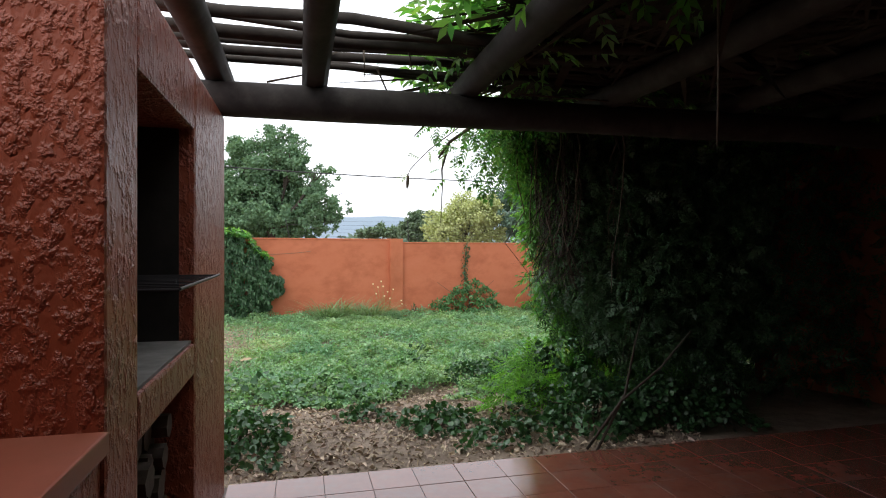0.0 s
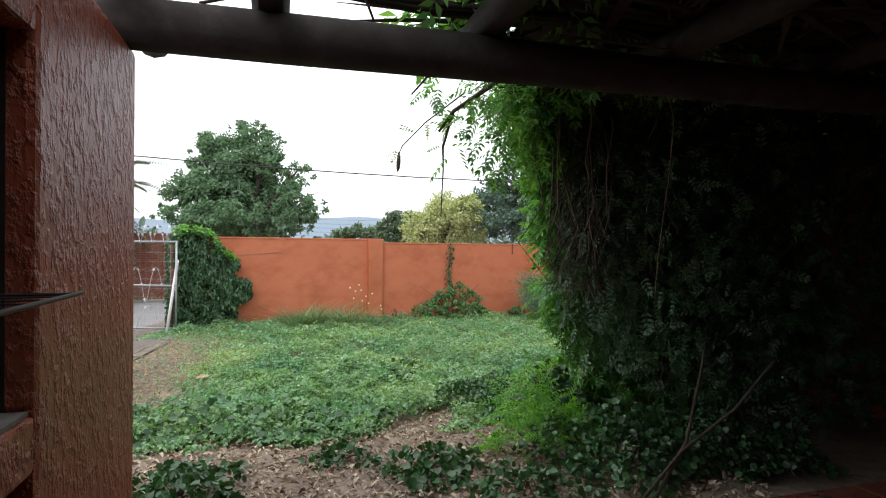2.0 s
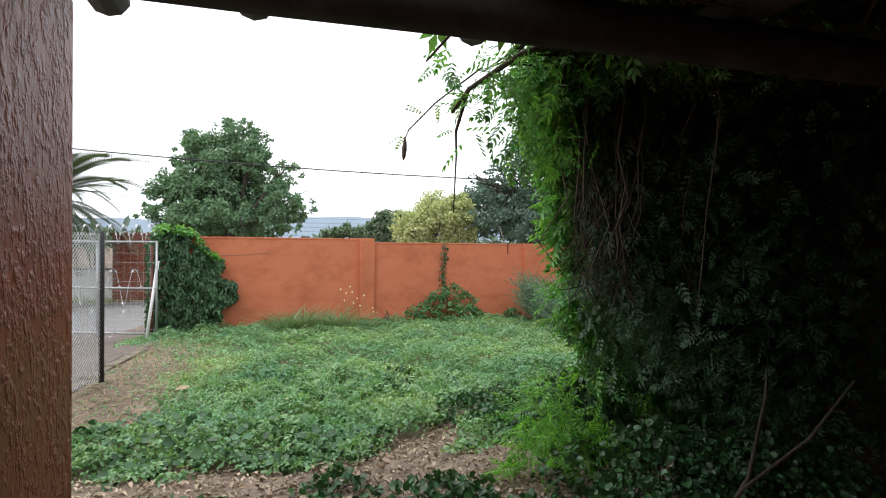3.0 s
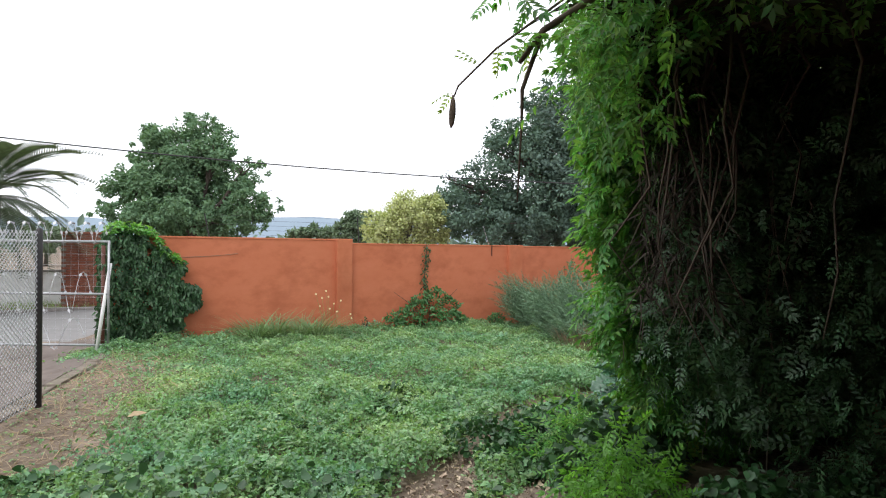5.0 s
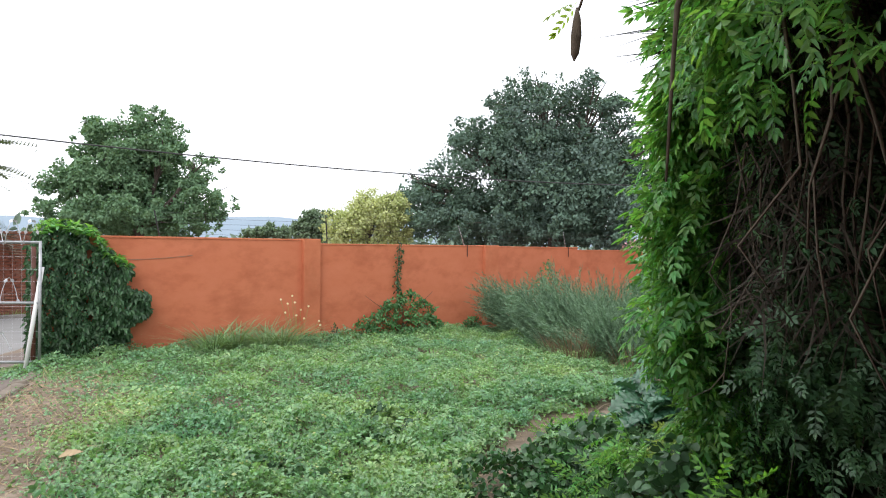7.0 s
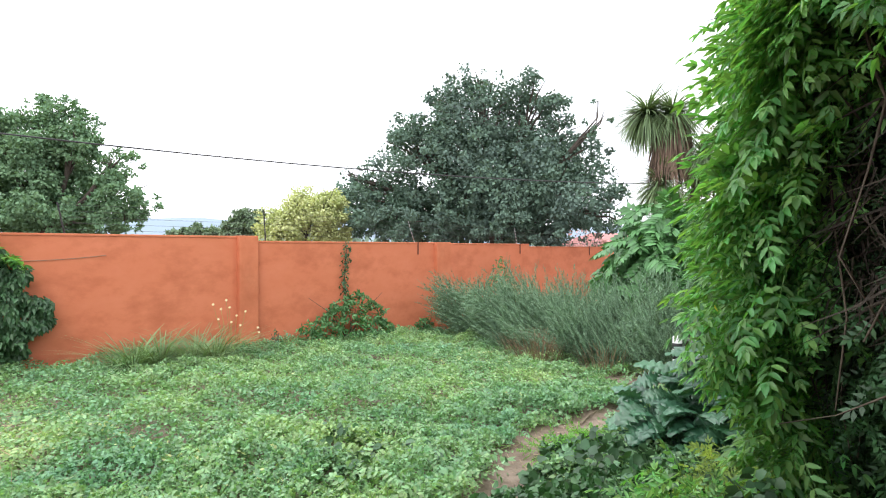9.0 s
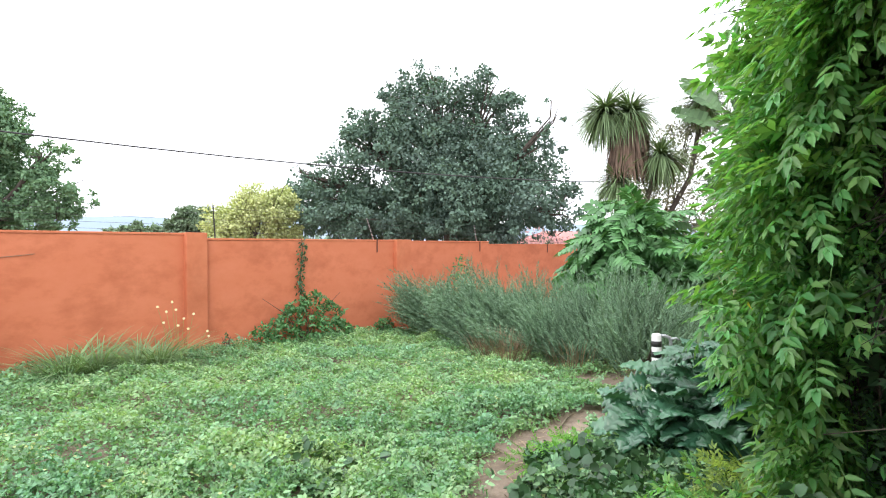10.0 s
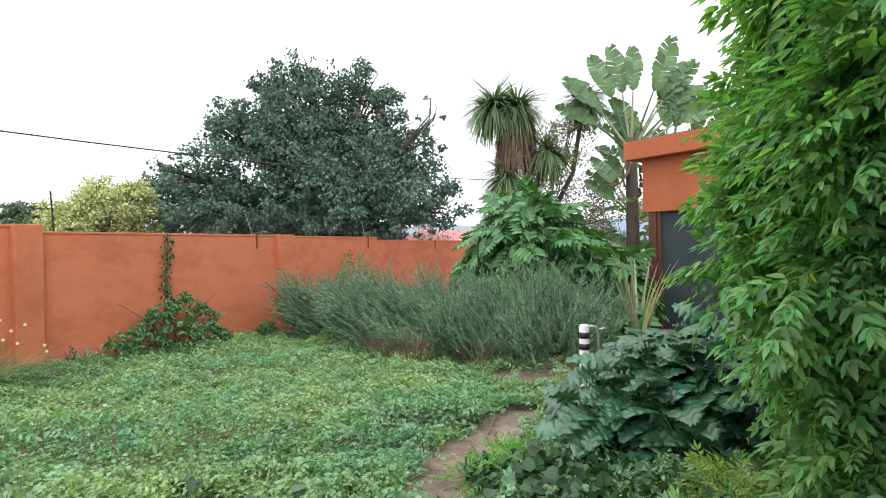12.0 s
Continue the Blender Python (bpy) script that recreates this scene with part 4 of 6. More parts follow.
s = s + (0.07 * np.sin(z * 8 + 1) + 0.05 * np.sin(z * 19)) * (s > -0.2)
ca, sa = math.cos(WALL_A), math.sin(WALL_A)
px = WALL_O.x + s * ca + d * sa
py = WALL_O.y + s * sa - d * ca
nor = np.stack([np.full(n, sa), np.full(n, -ca), np.full(n, 0.45)], 1) + rng.normal(size=(n, 3)) * 0.35
way = rng.normal(size=(n, 3)) * 0.5 + (0, -0.25, -1)
scatter("leaves", LEAF, np.stack([px, py, z], 1) - IO, way, nor, rng.uniform(0.05, 0.10, n), M_IVY, ivy)
n = 1500
s = rng.uniform(-0.75, 0.35, n)
topz = np.interp(s, [-0.9, -0.6, -0.1, 0.1, 0.45], [1.98, 2.14, 2.05, 1.72, 1.5])
d = rng.uniform(-0.32, 0.25, n)
scatter("top_leaves", LEAF, np.stack([WALL_O.x + s * ca + d * sa, WALL_O.y + s * sa - d * ca, topz - 0.06 * (d > 0.1) + rng.uniform(-0.03, 0.06, n)], 1) - IO, rng.normal(size=(n, 3)) * (1, 1, 0.3), rng.normal(size=(n, 3)) * 0.4 + (0, 0, 1), rng.uniform(0.06, 0.12, n), M_VINE, ivy, "fresh bright green top leaves")
part("stems", tube(tube(bmesh.new(), [tuple(np.array(wall_point(-0.5, -0.06, z)) - IO) for z in (0.0, 0.6, 1.2, 1.9)], [0.03, 0.025, 0.02, 0.012], 7), [tuple(np.array(wall_point(0.1, -0.06, z)) - IO) for z in (0.0, 0.5, 1.0, 1.6)], [0.02, 0.018, 0.012, 0.008], 7), M_STEM, ivy)


def wall_plant(name, s, half, h, n, size, mat, label, climb=0.0, shape=LEAF, depth=0.35):
    base = wall_point(s, -0.12, 0)
    z0 = float(gz(base.x, base.y))
    t = thing(name, label, "plant", at=(base.x, base.y, z0))
    u = rng.uniform(-1, 1, n)
    zz = rng.uniform(0, 1, n) ** 1.1
    zz = np.where(np.sin(u * 13 + s) * np.sin(zz * 9 + s) < -0.45, zz * 0.5, zz)
    ss = u * half * (1 - 0.55 * zz) + 0.12 * half * np.sin(9 * zz)
    hh = h * zz * (1 - 0.35 * np.abs(u))
    dd = rng.uniform(0.0, depth, n) * (1 - 0.7 * zz)
    pos = np.stack([ss * ca + dd * sa, ss * sa - dd * ca, hh + 0.03], 1)
    scatter("leaves", shape, pos, rng.normal(size=(n, 3)) * 0.8 + (0, -0.3, -0.2), rng.normal(size=(n, 3)) * 0.5 + (0.1, -0.7, 0.6), rng.uniform(0.7, 1.3, n) * size, mat, t)
    bm = bmesh.new()
    for k in range(8):
        e = (random.uniform(-1, 1) * half * 0.8, random.uniform(0.4, 0.95) * h)
        tube(bm, [(0, 0, 0), (e[0] * 0.4 * ca, e[0] * 0.4 * sa - 0.08, e[1] * 0.6), (e[0] * ca, e[0] * sa - 0.1, e[1])], [0.012, 0.008, 0.004], 5)
    part("stems", bm, M_STEM, t)
    if climb:
        m = 190
        zc = rng.uniform(h * 0.6, climb, m)
        sc = 0.02 + 0.05 * np.sin(zc * 4.2) + rng.normal(size=m) * 0.04 - 0.06 * (zc - 1)
        scatter("climbing_leaves", shape, np.stack([sc * ca, sc * sa + 0.09, zc], 1) + rng.normal(size=(m, 3)) * 0.012, rng.normal(size=(m, 3)) * 0.6 + (0, 0, -0.7), rng.normal(size=(m, 3)) * 0.35 + (0.2, -1, 0.3), rng.uniform(0.05, 0.09, m), M_IVY, t)
        part("climbing_stem", tube(bmesh.new(), [((0.02 + 0.05 * math.sin(q * 4.2) - 0.06 * (q - 1)) * ca, (0.02 + 0.05 * math.sin(q * 4.2)) * sa + 0.10, q) for q in np.linspace(0.1, climb, 14)], 0.008, 5), M_STEM, t)
    return t


wall_plant("wall_creeper", 5.6, 1.35, 1.0, 1900, 0.085, M_PHILO, "green creeper climbing the orange wall to its top", climb=1.98)
wall_plant("wall_creeper", 7.6, 0.42, 0.36, 320, 0.075, M_PHILO, "small dark creeper at the wall's foot")
wall_plant("wall_weed", 4.0, 0.12, 0.36, 60, 0.06, M_IVY, "small weed at the wall's foot", depth=0.1)
wall_plant("wall_weed", 10.2, 0.9, 1.75, 900, 0.08, M_PHILO, "tall green shrub against the wall behind the rosemary", depth=0.7)


def blade_tuft(name, x, y, n, length, mat, label, spread=0.5, rise=1.0, width=0.03, bend=0.45, category="grass", r=0.25, z=None):
    z0 = float(gz(x, y)) if z is None else z
    t = thing(name, label, category, at=(x, y, z0))
    a = rng.uniform(0, 2 * math.pi, n)
    rr = r * np.sqrt(rng.uniform(0, 1, n))
    tilt = spread * rng.uniform(0.2, 1.0, n)
    way = np.stack([np.cos(a) * tilt, np.sin(a) * tilt, np.full(n, rise)], 1)
    nor = np.stack([-np.cos(a) * rise, -np.sin(a) * rise, tilt], 1)
    scatter("foliage", blade_shape(width, bend, 4), np.stack([rr * np.cos(a), rr * np.sin(a), np.zeros(n)], 1), way, nor, rng.uniform(0.6, 1.1, n) * length, mat, t)
    return t


for k, s in enumerate((1.55, 1.95, 2.4, 2.75)):
    p = wall_point(s, -0.62 + 0.1 * (k % 2), 0)
    blade_tuft("grass_tuft", p.x, p.y, 320, 0.7, M_TUFT, "arching tuft of long grey-green grass before the wall", 1.1, 0.9, 0.022, 0.75)

fl = wall_point(3.1, -0.4, 0)
daisy = thing("wild_daisy", "wild plant with cream flower heads before the wall", "flower", at=(fl.x, fl.y, float(gz(fl.x, fl.y))))
bm = bmesh.new()
heads = [(-0.30, 0.86), (-0.18, 0.78), (-0.05, 0.80), (0.06, 0.66), (-0.22, 0.62), (0.12, 0.5), (-0.02, 0.56), (0.2, 0.72), (0.42, 0.36), (-0.1, 0.92), (0.4, 0.44)]
for dx, h in heads:
    tube(bm, [(dx * 0.3, 0, 0), (dx * 0.7, 0.0, h * 0.6), (dx, 0, h)], [0.004, 0.003, 0.002], 4)
part("stalks", bm, M_GRASSBLADE, daisy)
for dx, h in heads:
    m = 9
    a = np.arange(m) * 2 * math.pi / m
    scatter("flower_head", leaf_shape(0.5, 0.05, 0.1), np.tile(np.array([(dx, -0.005, h)]), (m, 1)), np.stack([np.cos(a), -0.25 + 0 * a, np.sin(a)], 1), np.tile(np.array([(0.0, -1, 0.3)]), (m, 1)), 0.024, M_FLOWER, daisy)


# ---- rosemary hedge ----
def bow(u):
    return 0.16 * u * u


def needle_stem(pairs=18):
    vs, fs, b = [np.array([(-0.006, 0, 0), (0.006, 0, 0), (0.162, 1, 0), (0.158, 1, 0)], float)], [np.array([(0, 1, 2), (0, 2, 3)])], 4
    for i in range(pairs):
        u = 0.06 + 0.86 * i / pairs
        for k in range(2):
            a = 2.4 * i + math.pi * k
            c, s_ = math.cos(a), math.sin(a)
            l = 0.064 * (1.1 - 0.5 * u)
            vs.append(np.array([(0.010 * s_ + bow(u), u, -0.010 * c), (-0.010 * s_ + bow(u), u + 0.012, 0.010 * c), (c * l + bow(u), u + 0.06, s_ * l)], float))
            fs.append(np.array([(0, 1, 2)]) + b)
            b += 3
    return np.concatenate(vs), np.concatenate(fs)


NEEDLE = needle_stem()
for cx, cy, rx, ry, h, lean in ((7.5, 14.6, 0.8, 0.9, 1.45, -0.55), (7.7, 13.3, 1.0, 0.9, 1.25, -0.5), (7.7, 12.1, 1.0, 0.9, 1.25, -0.55), (7.6, 11.1, 0.9, 0.8, 1.2, -0.2), (7.7, 10.2, 0.9, 0.8, 1.2, -0.1), (8.7, 13.6, 1.0, 1.2, 1.5, -0.3), (8.9, 11.6, 0.9, 1.0, 1.35, -0.1)):
    z0 = float(gz(cx, cy))
    bush = thing("rosemary_bush", "grey-green rosemary bush with long upright shoots", "shrub", "rosemary hedge", at=(cx, cy, z0))
    tufts = 15
    ta, tr = rng.uniform(0, 2 * math.pi, tufts), np.sqrt(rng.uniform(0, 1, tufts))
    tw = np.stack([np.cos(ta) * tr * 0.8 + lean, np.sin(ta) * tr * 0.7 + lean * 0.15, rng.uniform(0.75, 1.25, tufts)], 1) + rng.normal(size=(tufts, 3)) * (0.3, 0.3, 0.1)
    tl = rng.uniform(0.6, 1.15, tufts)
    n = 820
    k = rng.integers(0, tufts, n)
    x = rx * tr[k] * np.cos(ta[k]) + rng.normal(size=n) * 0.13
    y = ry * tr[k] * np.sin(ta[k]) + rng.normal(size=n) * 0.13
    z = h * rng.uniform(0.0, 0.6, n) * (1 - 0.45 * tr[k] ** 2) * tl[k]
    scatter("foliage", NEEDLE, np.stack([x, y, z], 1) + tw[k] * (z * 0.35)[:, None] * (1, 1, 0), tw[k] + rng.normal(size=(n, 3)) * 0.17, rand_dirs(n), rng.uniform(0.55, 1.0, n) * tl[k], M_ROSEMARY, bush)
    bm = bmesh.new()
    for k in range(14):
        f, qv = random.uniform(0, 6.28), random.uniform(0.2, 0.8)
        tube(bm, [(0, 0, -0.05), (rx * qv * 0.5 * math.cos(f), ry * qv * 0.5 * math.sin(f), h * 0.25), (rx * qv * math.cos(f) + lean * 0.2, ry * qv * math.sin(f), h * 0.55)], [0.02, 0.012, 0.005], 5)
    part("branches", bm, M_STEM, bush)
for bx, by, bn in ((6.35, 11.7, 260), (6.6, 12.3, 150), (6.75, 10.7, 120)):
    blade_tuft("dry_brush", bx, by, bn, 0.55, M_DRYBRUSH, "dry brown brush at the foot of the rosemary", 0.5, 1.0, 0.02, 0.2, "grass", 0.42)

# ---- broad-leaved bushes ----
def toothed_leaf(n=18):
    """A broad arching leaf of length 1 with deep wavy lobes."""
    vs, fs = [], []
    for i in range(n + 1):
        u = i / n
        ph = u * 2 * math.pi * 5
        w = 0.33 * math.sin(math.pi * min(1.0, 0.05 + 0.93 * u ** 0.8)) ** 0.7 * (1 + 0.36 * math.cos(ph)) + 0.004
        z = 0.30 * u - 0.62 * u * u
        wave = 0.05 * math.sin(ph + 1)
        back = 0.10 * w
        vs += [(-w, u + 0.05 - back, z - 0.02 + wave), (-w * 0.5, u + 0.02, z + 0.055), (0, u, z - 0.015), (w * 0.5, u + 0.02, z + 0.055), (w, u + 0.05 - back, z - 0.02 + wave)]
    for i in range(n):
        fs += [(5 * i + j, 5 * i + j + 1, 5 * i + j + 6, 5 * i + j + 5) for j in range(4)]
    return np.array(vs), np.array(fs)


ACANTH = toothed_leaf()


def big_leaf_bush(name, cx, cy, rx, ry, h, n, size, mat, shape, label, z=None):
    z0 = float(gz(cx, cy)) if z is None else z
    t = thing(name, label, "shrub", at=(cx, cy, z0))
    bm = bmesh.new()
    pos, way, nor, sz = [], [], [], []
    for _ in range(n):
        f, el = random.uniform(0, 6.283), math.acos(random.uniform(-0.3, 1.0))
        d = Vector((math.sin(el) * math.cos(f), math.sin(el) * math.sin(f), math.cos(el)))
        k = random.uniform(0.55, 1.0)
        p = Vector((d.x * rx * k, d.y * ry * k, max(0.08, h * 0.25 + d.z * h * 0.72 * k)))
        mid = Vector((p.x * 0.35, p.y * 0.35, p.z * 0.75))
        tube(bm, [(p.x * 0.08, p.y * 0.08, 0), mid, p], [0.012, 0.009, 0.005], 4, False)
        pos.append(p)
        way.append((d.x * 0.8 + random.gauss(0, 0.35), d.y * 0.8 + random.gauss(0, 0.35), -0.7 + 0.7 * d.z + random.gauss(0, 0.2)))
        nor.append((d.x * 1.2 + random.gauss(0, 0.4), d.y * 1.2 + random.gauss(0, 0.4), 0.65))
        sz.append(size * random.uniform(0.7, 1.2))
    part("stem", bm, mat, t)
    scatter("leaves", shape, np.array(pos), np.array(way), np.array(nor), np.array(sz), mat, t)
    return t


def acanthus(cx, cy, rx, ry, h, crowns, size, label):
    """Crowns of arching leaves, each on stalks from one root."""
    t = thing("acanthus_bush", label, "shrub", at=(cx, cy, float(gz(cx, cy))))
    bm = bmesh.new()
    pos, way, nor, sz = [], [], [], []
    for _ in range(crowns):
        f, r = random.uniform(0, 6.283), math.sqrt(random.uniform(0, 1))
        c = Vector((rx * r * math.cos(f), ry * r * math.sin(f), 0))
        hc = h * (1 - 0.55 * r * r) * random.uniform(0.75, 1.0)
        for j in range(13):
            g = j * 2.399 + f
            tier = random.uniform(0.25, 1.0)
            o = Vector((math.cos(g), math.sin(g), 0))
            p = c + o * random.uniform(0.05, 0.16) + Vector((0, 0, max(0.1, hc * tier * 0.88)))
            tube(bm, [c * 0.7 + Vector((0, 0, -0.02)), c + Vector((0, 0, p.z * 0.6)), p], [0.011, 0.009, 0.006], 4, False)
            pos.append(p)
            way.append((o.x + 0.5 * c.x, o.y + 0.5 * c.y, random.uniform(-0.3, 1.0) * tier))
            nor.append((random.gauss(0, 0.4) - 0.15, random.gauss(0, 0.4) - 0.1, 1.0))
            sz.append(size * random.uniform(0.7, 1.25))
    part("stem", bm, M_ACANTHUS, t)
    scatter("leaves", ACANTH, np.array(pos), np.array(way), np.array(nor), np.array(sz), M_ACANTHUS, t)
    return t


acanthus(4.5, 7.4, 0.62, 0.6, 1.12, 36, 0.25, "glossy dark green bush with large toothed leaves")
acanthus(5.35, 7.4, 0.6, 0.55, 1.1, 28, 0.25, "large-leaved dark bush beside the striped post")
big_leaf_bush("split_leaf_bush", 9.6, 11.7, 1.35, 1.3, 2.95, 820, 0.5, M_PHILO, lobed_leaf(5, 0.46, 1.05, 0.5), "tall bush of deeply split glossy leaves")
big_leaf_bush("split_leaf_bush", 10.3, 10.8, 1.0, 0.9, 1.9, 300, 0.58, M_PHILO, lobed_leaf(5, 0.46, 1.05, 0.5), "deeply split glossy leaves beside the house")
blade_tuft("flax_plant", 9.75, 9.75, 36, 1.5, M_FLAX, "striped pale flax with sword leaves", 0.24, 1.0, 0.05, 0.22, "plant", 0.15)

# ---- tap post ----
tap = thing("garden_tap_post", "white post with black bands and bent pipe", "tap", at=(5.3, 8.45, float(gz(5.3, 8.45)) - 0.02))
bm = tube(bmesh.new(), [(0, 0, 0), (0, 0, 0.3), (0, 0, 0.865), (0, 0, 0.88)], [0.046, 0.046, 0.046, 0.036], 16)
part("post", bm, M_WHITEPAINT, tap, "white post", True)
for z in (0.55, 0.65, 0.755):
    part("band", tube(bmesh.new(), [(0, 0, z), (0, 0, z + 0.055)], 0.0485, 16), M_BLACKBAND, tap, "black band", True)
part("pipe", tube(bmesh.new(), [(0.085, -0.10, 0), (0.085, -0.10, 0.80), (0.078, -0.09, 0.845), (0.05, -0.058, 0.86), (0.02, -0.024, 0.86)], 0.017, 10), M_GALV, tap, "grey bent pipe", True)
part("spout", tube(bmesh.new(), [(0.085, -0.10, 0.83), (0.12, -0.14, 0.84), (0.135, -0.158, 0.825)], [0.014, 0.012, 0.010], 8), M_GALV, tap, "small brass-grey spout", True)


# ---- trees ----
def tree(name, x, y, height, lobes, n, leaf, mat, label, trunk_r=0.3, shape=DIAMOND, z0=0.0, gaps=0.36):
    """Trunk, limbs to each lobe, and leaves gathered in tufts within the lobes."""
    t = thing(name, label, "tree", at=(x, y, z0))
    fork = height * 0.28
    part("trunk", tube(bmesh.new(), [(0, 0, -0.2), (0.05, 0.03, fork * 0.5), (0, 0.05, fork), (0.1, 0.0, height * 0.5)], [trunk_r * 1.3, trunk_r, trunk_r * 0.85, trunk_r * 0.5], 10), M_BARK, t, smooth=True)
    vol = np.array([a * b * c for *_, a, b, c in lobes])
    total = vol.sum()
    P, W = [], []
    for (lx_, ly_, lz_, a, b, c), v in zip(lobes, vol):
        bm = bmesh.new()
        tube(bm, [(0, 0.05, fork * 0.9), (lx_ * 0.5, ly_ * 0.5, fork + (lz_ - fork) * 0.45), (lx_ * 0.95, ly_ * 0.95, lz_)], [trunk_r * 0.55, trunk_r * 0.35, trunk_r * 0.1], 7)
        for _ in range(7):
            d = rand_dirs(1, 0.5)[0]
            tube(bm, [(lx_ * 0.6, ly_ * 0.6, fork + (lz_ - fork) * 0.6), (lx_ + d[0] * a * 0.4, ly_ + d[1] * b * 0.4, lz_ + d[2] * c * 0.4), (lx_ + d[0] * a * 0.9, ly_ + d[1] * b * 0.9, lz_ + d[2] * c * 0.9)], [trunk_r * 0.2, trunk_r * 0.1, 0.02], 5)
        part("limb", bm, M_BARK, t)
        m = max(40, int(n * v / total))
        tufts = max(16, m // 120)
        d = rand_dirs(tufts)
        rad = rng.uniform(0.15, 1.0, tufts) ** 0.5
        size = rng.uniform(0.45, 1.15, tufts) * min(a, b, c) * gaps
        twig = rng.uniform(0, 1, tufts) < 0.22                  # thin sprays past the outline
        rad, size = np.where(twig, rng.uniform(0.98, 1.14, tufts), rad), np.where(twig, size * 0.42, size)
        size = np.clip(size, 0.18, 1.25)
        cen = np.array((lx_, ly_, lz_)) + d * rad[:, None] * np.array((a, b, c))
        k = rng.choice(tufts, m, p=size ** 1.7 / (size ** 1.7).sum())
        off = rand_dirs(m) * (rng.uniform(0, 1, m) ** 0.4)[:, None] * (1.0, 1.0, 0.75)
        P.append(cen[k] + off * size[k][:, None])
        W.append(off + d[k] * 0.5)
    P, W = np.concatenate(P), np.concatenate(W)
    m = len(P)
    scatter("crown", shape, P, rng.normal(size=(m, 3)) * 0.8 + W * 0.6 + (0, 0, -0.35), W * 0.9 + rng.normal(size=(m, 3)) * 0.75 + (0, 0, 0.35), rng.uniform(0.6, 1.25, m) * leaf, mat, t)
    return t


tree("broadleaf_tree", -1.9, 46.2, 10.6, [(-0.3, 0.2, 8.5, 2.9, 2.5, 2.1), (-0.5, 1.3, 6.0, 3.9, 3.3, 2.3), (-4.0, 1.0, 5.2, 1.7, 1.4, 2.0), (3.9, -2.5, 5.0, 1.7, 1.4, 2.3), (3.5, -2.4, 6.8, 1.1, 0.9, 0.9), (0.4, -0.1, 10.1, 1.3, 1.1, 0.8), (-0.4, 0.2, 3.7, 5.1, 4.4, 1.4), (-2.7, 0.5, 8.4, 1.4, 1.2, 1.7), (1.4, -1.3, 7.9, 1.3, 1.1, 1.7)], 70000, 0.22, M_TREE_A, "large round green tree beyond the wall", 0.4, gaps=0.4)
tree("dark_tree", 22.3, 34.0, 13.0, [(-0.5, 0.6, 10.3, 3.8, 3.2, 2.6), (0.8, 0.6, 6.7, 5.7, 4.9, 3.6), (-3.7, 2.8, 7.6, 3.5, 2.9, 2.6), (-4.9, 5.7, 5.1, 3.3, 2.8, 2.4), (-5.6, 8.1, 4.3, 2.1, 1.8, 2.0), (-6.7, 7.8, 6.6, 0.7, 0.6, 1.0), (1.7, -3.5, 5.1, 3.6, 3.1, 3.2), (3.4, -5.4, 8.7, 0.9, 0.8, 2.0), (3.2, -6.0, 3.8, 1.7, 1.5, 1.7), (-1.5, 3.4, 3.7, 7.3, 6.2, 1.7), (1.2, -2.1, 10.7, 2.1, 1.8, 1.9), (-1.7, 2.8, 11.4, 1.7, 1.4, 1.6), (-0.7, 0.9, 12.6, 1.2, 1.0, 0.8), (0.9, -1.0, 3.2, 6.2, 5.3, 1.2), (2.7, -3.1, 8.8, 1.7, 1.4, 1.6), (-7.2, 8.4, 4.0, 1.2, 1.0, 1.7), (-5.7, 6.6, 6.3, 1.4, 1.2, 1.0), (-3.9, 4.6, 8.9, 1.4, 1.2, 1.2)], 112000, 0.235, M_TREE_B, "huge dark green tree with gaps in its crown", 0.45, gaps=0.38)
tree("yellow_tree", 11.3, 38.8, 5.8, [(-1.0, 0.4, 3.0, 1.6, 1.3, 1.3), (0.5, 0.1, 3.7, 1.7, 1.4, 1.7), (1.4, -0.5, 4.7, 1.0, 0.9, 1.1), (2.1, -0.2, 3.4, 1.0, 0.8, 1.5), (-0.3, -0.3, 4.3, 1.0, 0.8, 0.8)], 24000, 0.17, M_TREE_Y, "pale yellow-green tree beyond the wall", 0.18, gaps=0.5)
tree("small_tree", 10.8, 52.2, 5.2, [(0.0, 0.0, 3.5, 1.5, 1.3, 1.5), (0.6, -0.2, 3.9, 1.0, 0.8, 1.1)], 8000, 0.24, M_TREE_G, "small grey-green tree beyond the wall", 0.15, gaps=0.45)
tree("small_tree", 6.5, 62.0, 4.2, [(2.3, -0.9, 3.3, 2.3, 1.9, 0.7), (1.2, -0.5, 3.2, 1.7, 1.5, 0.6), (3.6, -1.4, 3.4, 1.1, 1.0, 0.7)], 3000, 0.35, M_TREE_G, "low green trees in the distance", 0.15, gaps=0.5)
tree("small_tree", -14.0, 60.0, 4.0, [(0, 0, 2.2, 4.4, 2.0, 1.3)], 1300, 0.4, M_TREE_G, "low green trees in the distance", 0.15)
tree("wispy_tree", 14.8, 14.6, 4.9, [(0, 0, 3.4, 1.1, 1.1, 1.1), (0.6, -0.9, 2.7, 1.0, 1.0, 1.1), (0.3, -0.5, 4.4, 0.9, 0.9, 0.9), (0.5, -0.9, 5.2, 0.7, 0.7, 0.6), (1.0, -1.8, 2.7, 0.9, 0.9, 1.2)], 8500, 0.085, M_WISPY, "wispy grey-green tree behind the palms", 0.06, gaps=0.6)
tree("blossom_bush", 15.4, 19.2, 2.6, [(0, 0, 1.9, 0.8, 0.8, 0.5), (0.5, 0, 1.6, 0.5, 0.6, 0.5)], 280, 0.11, M_PINK, "pink flowering bush beyond the wall", 0.05)

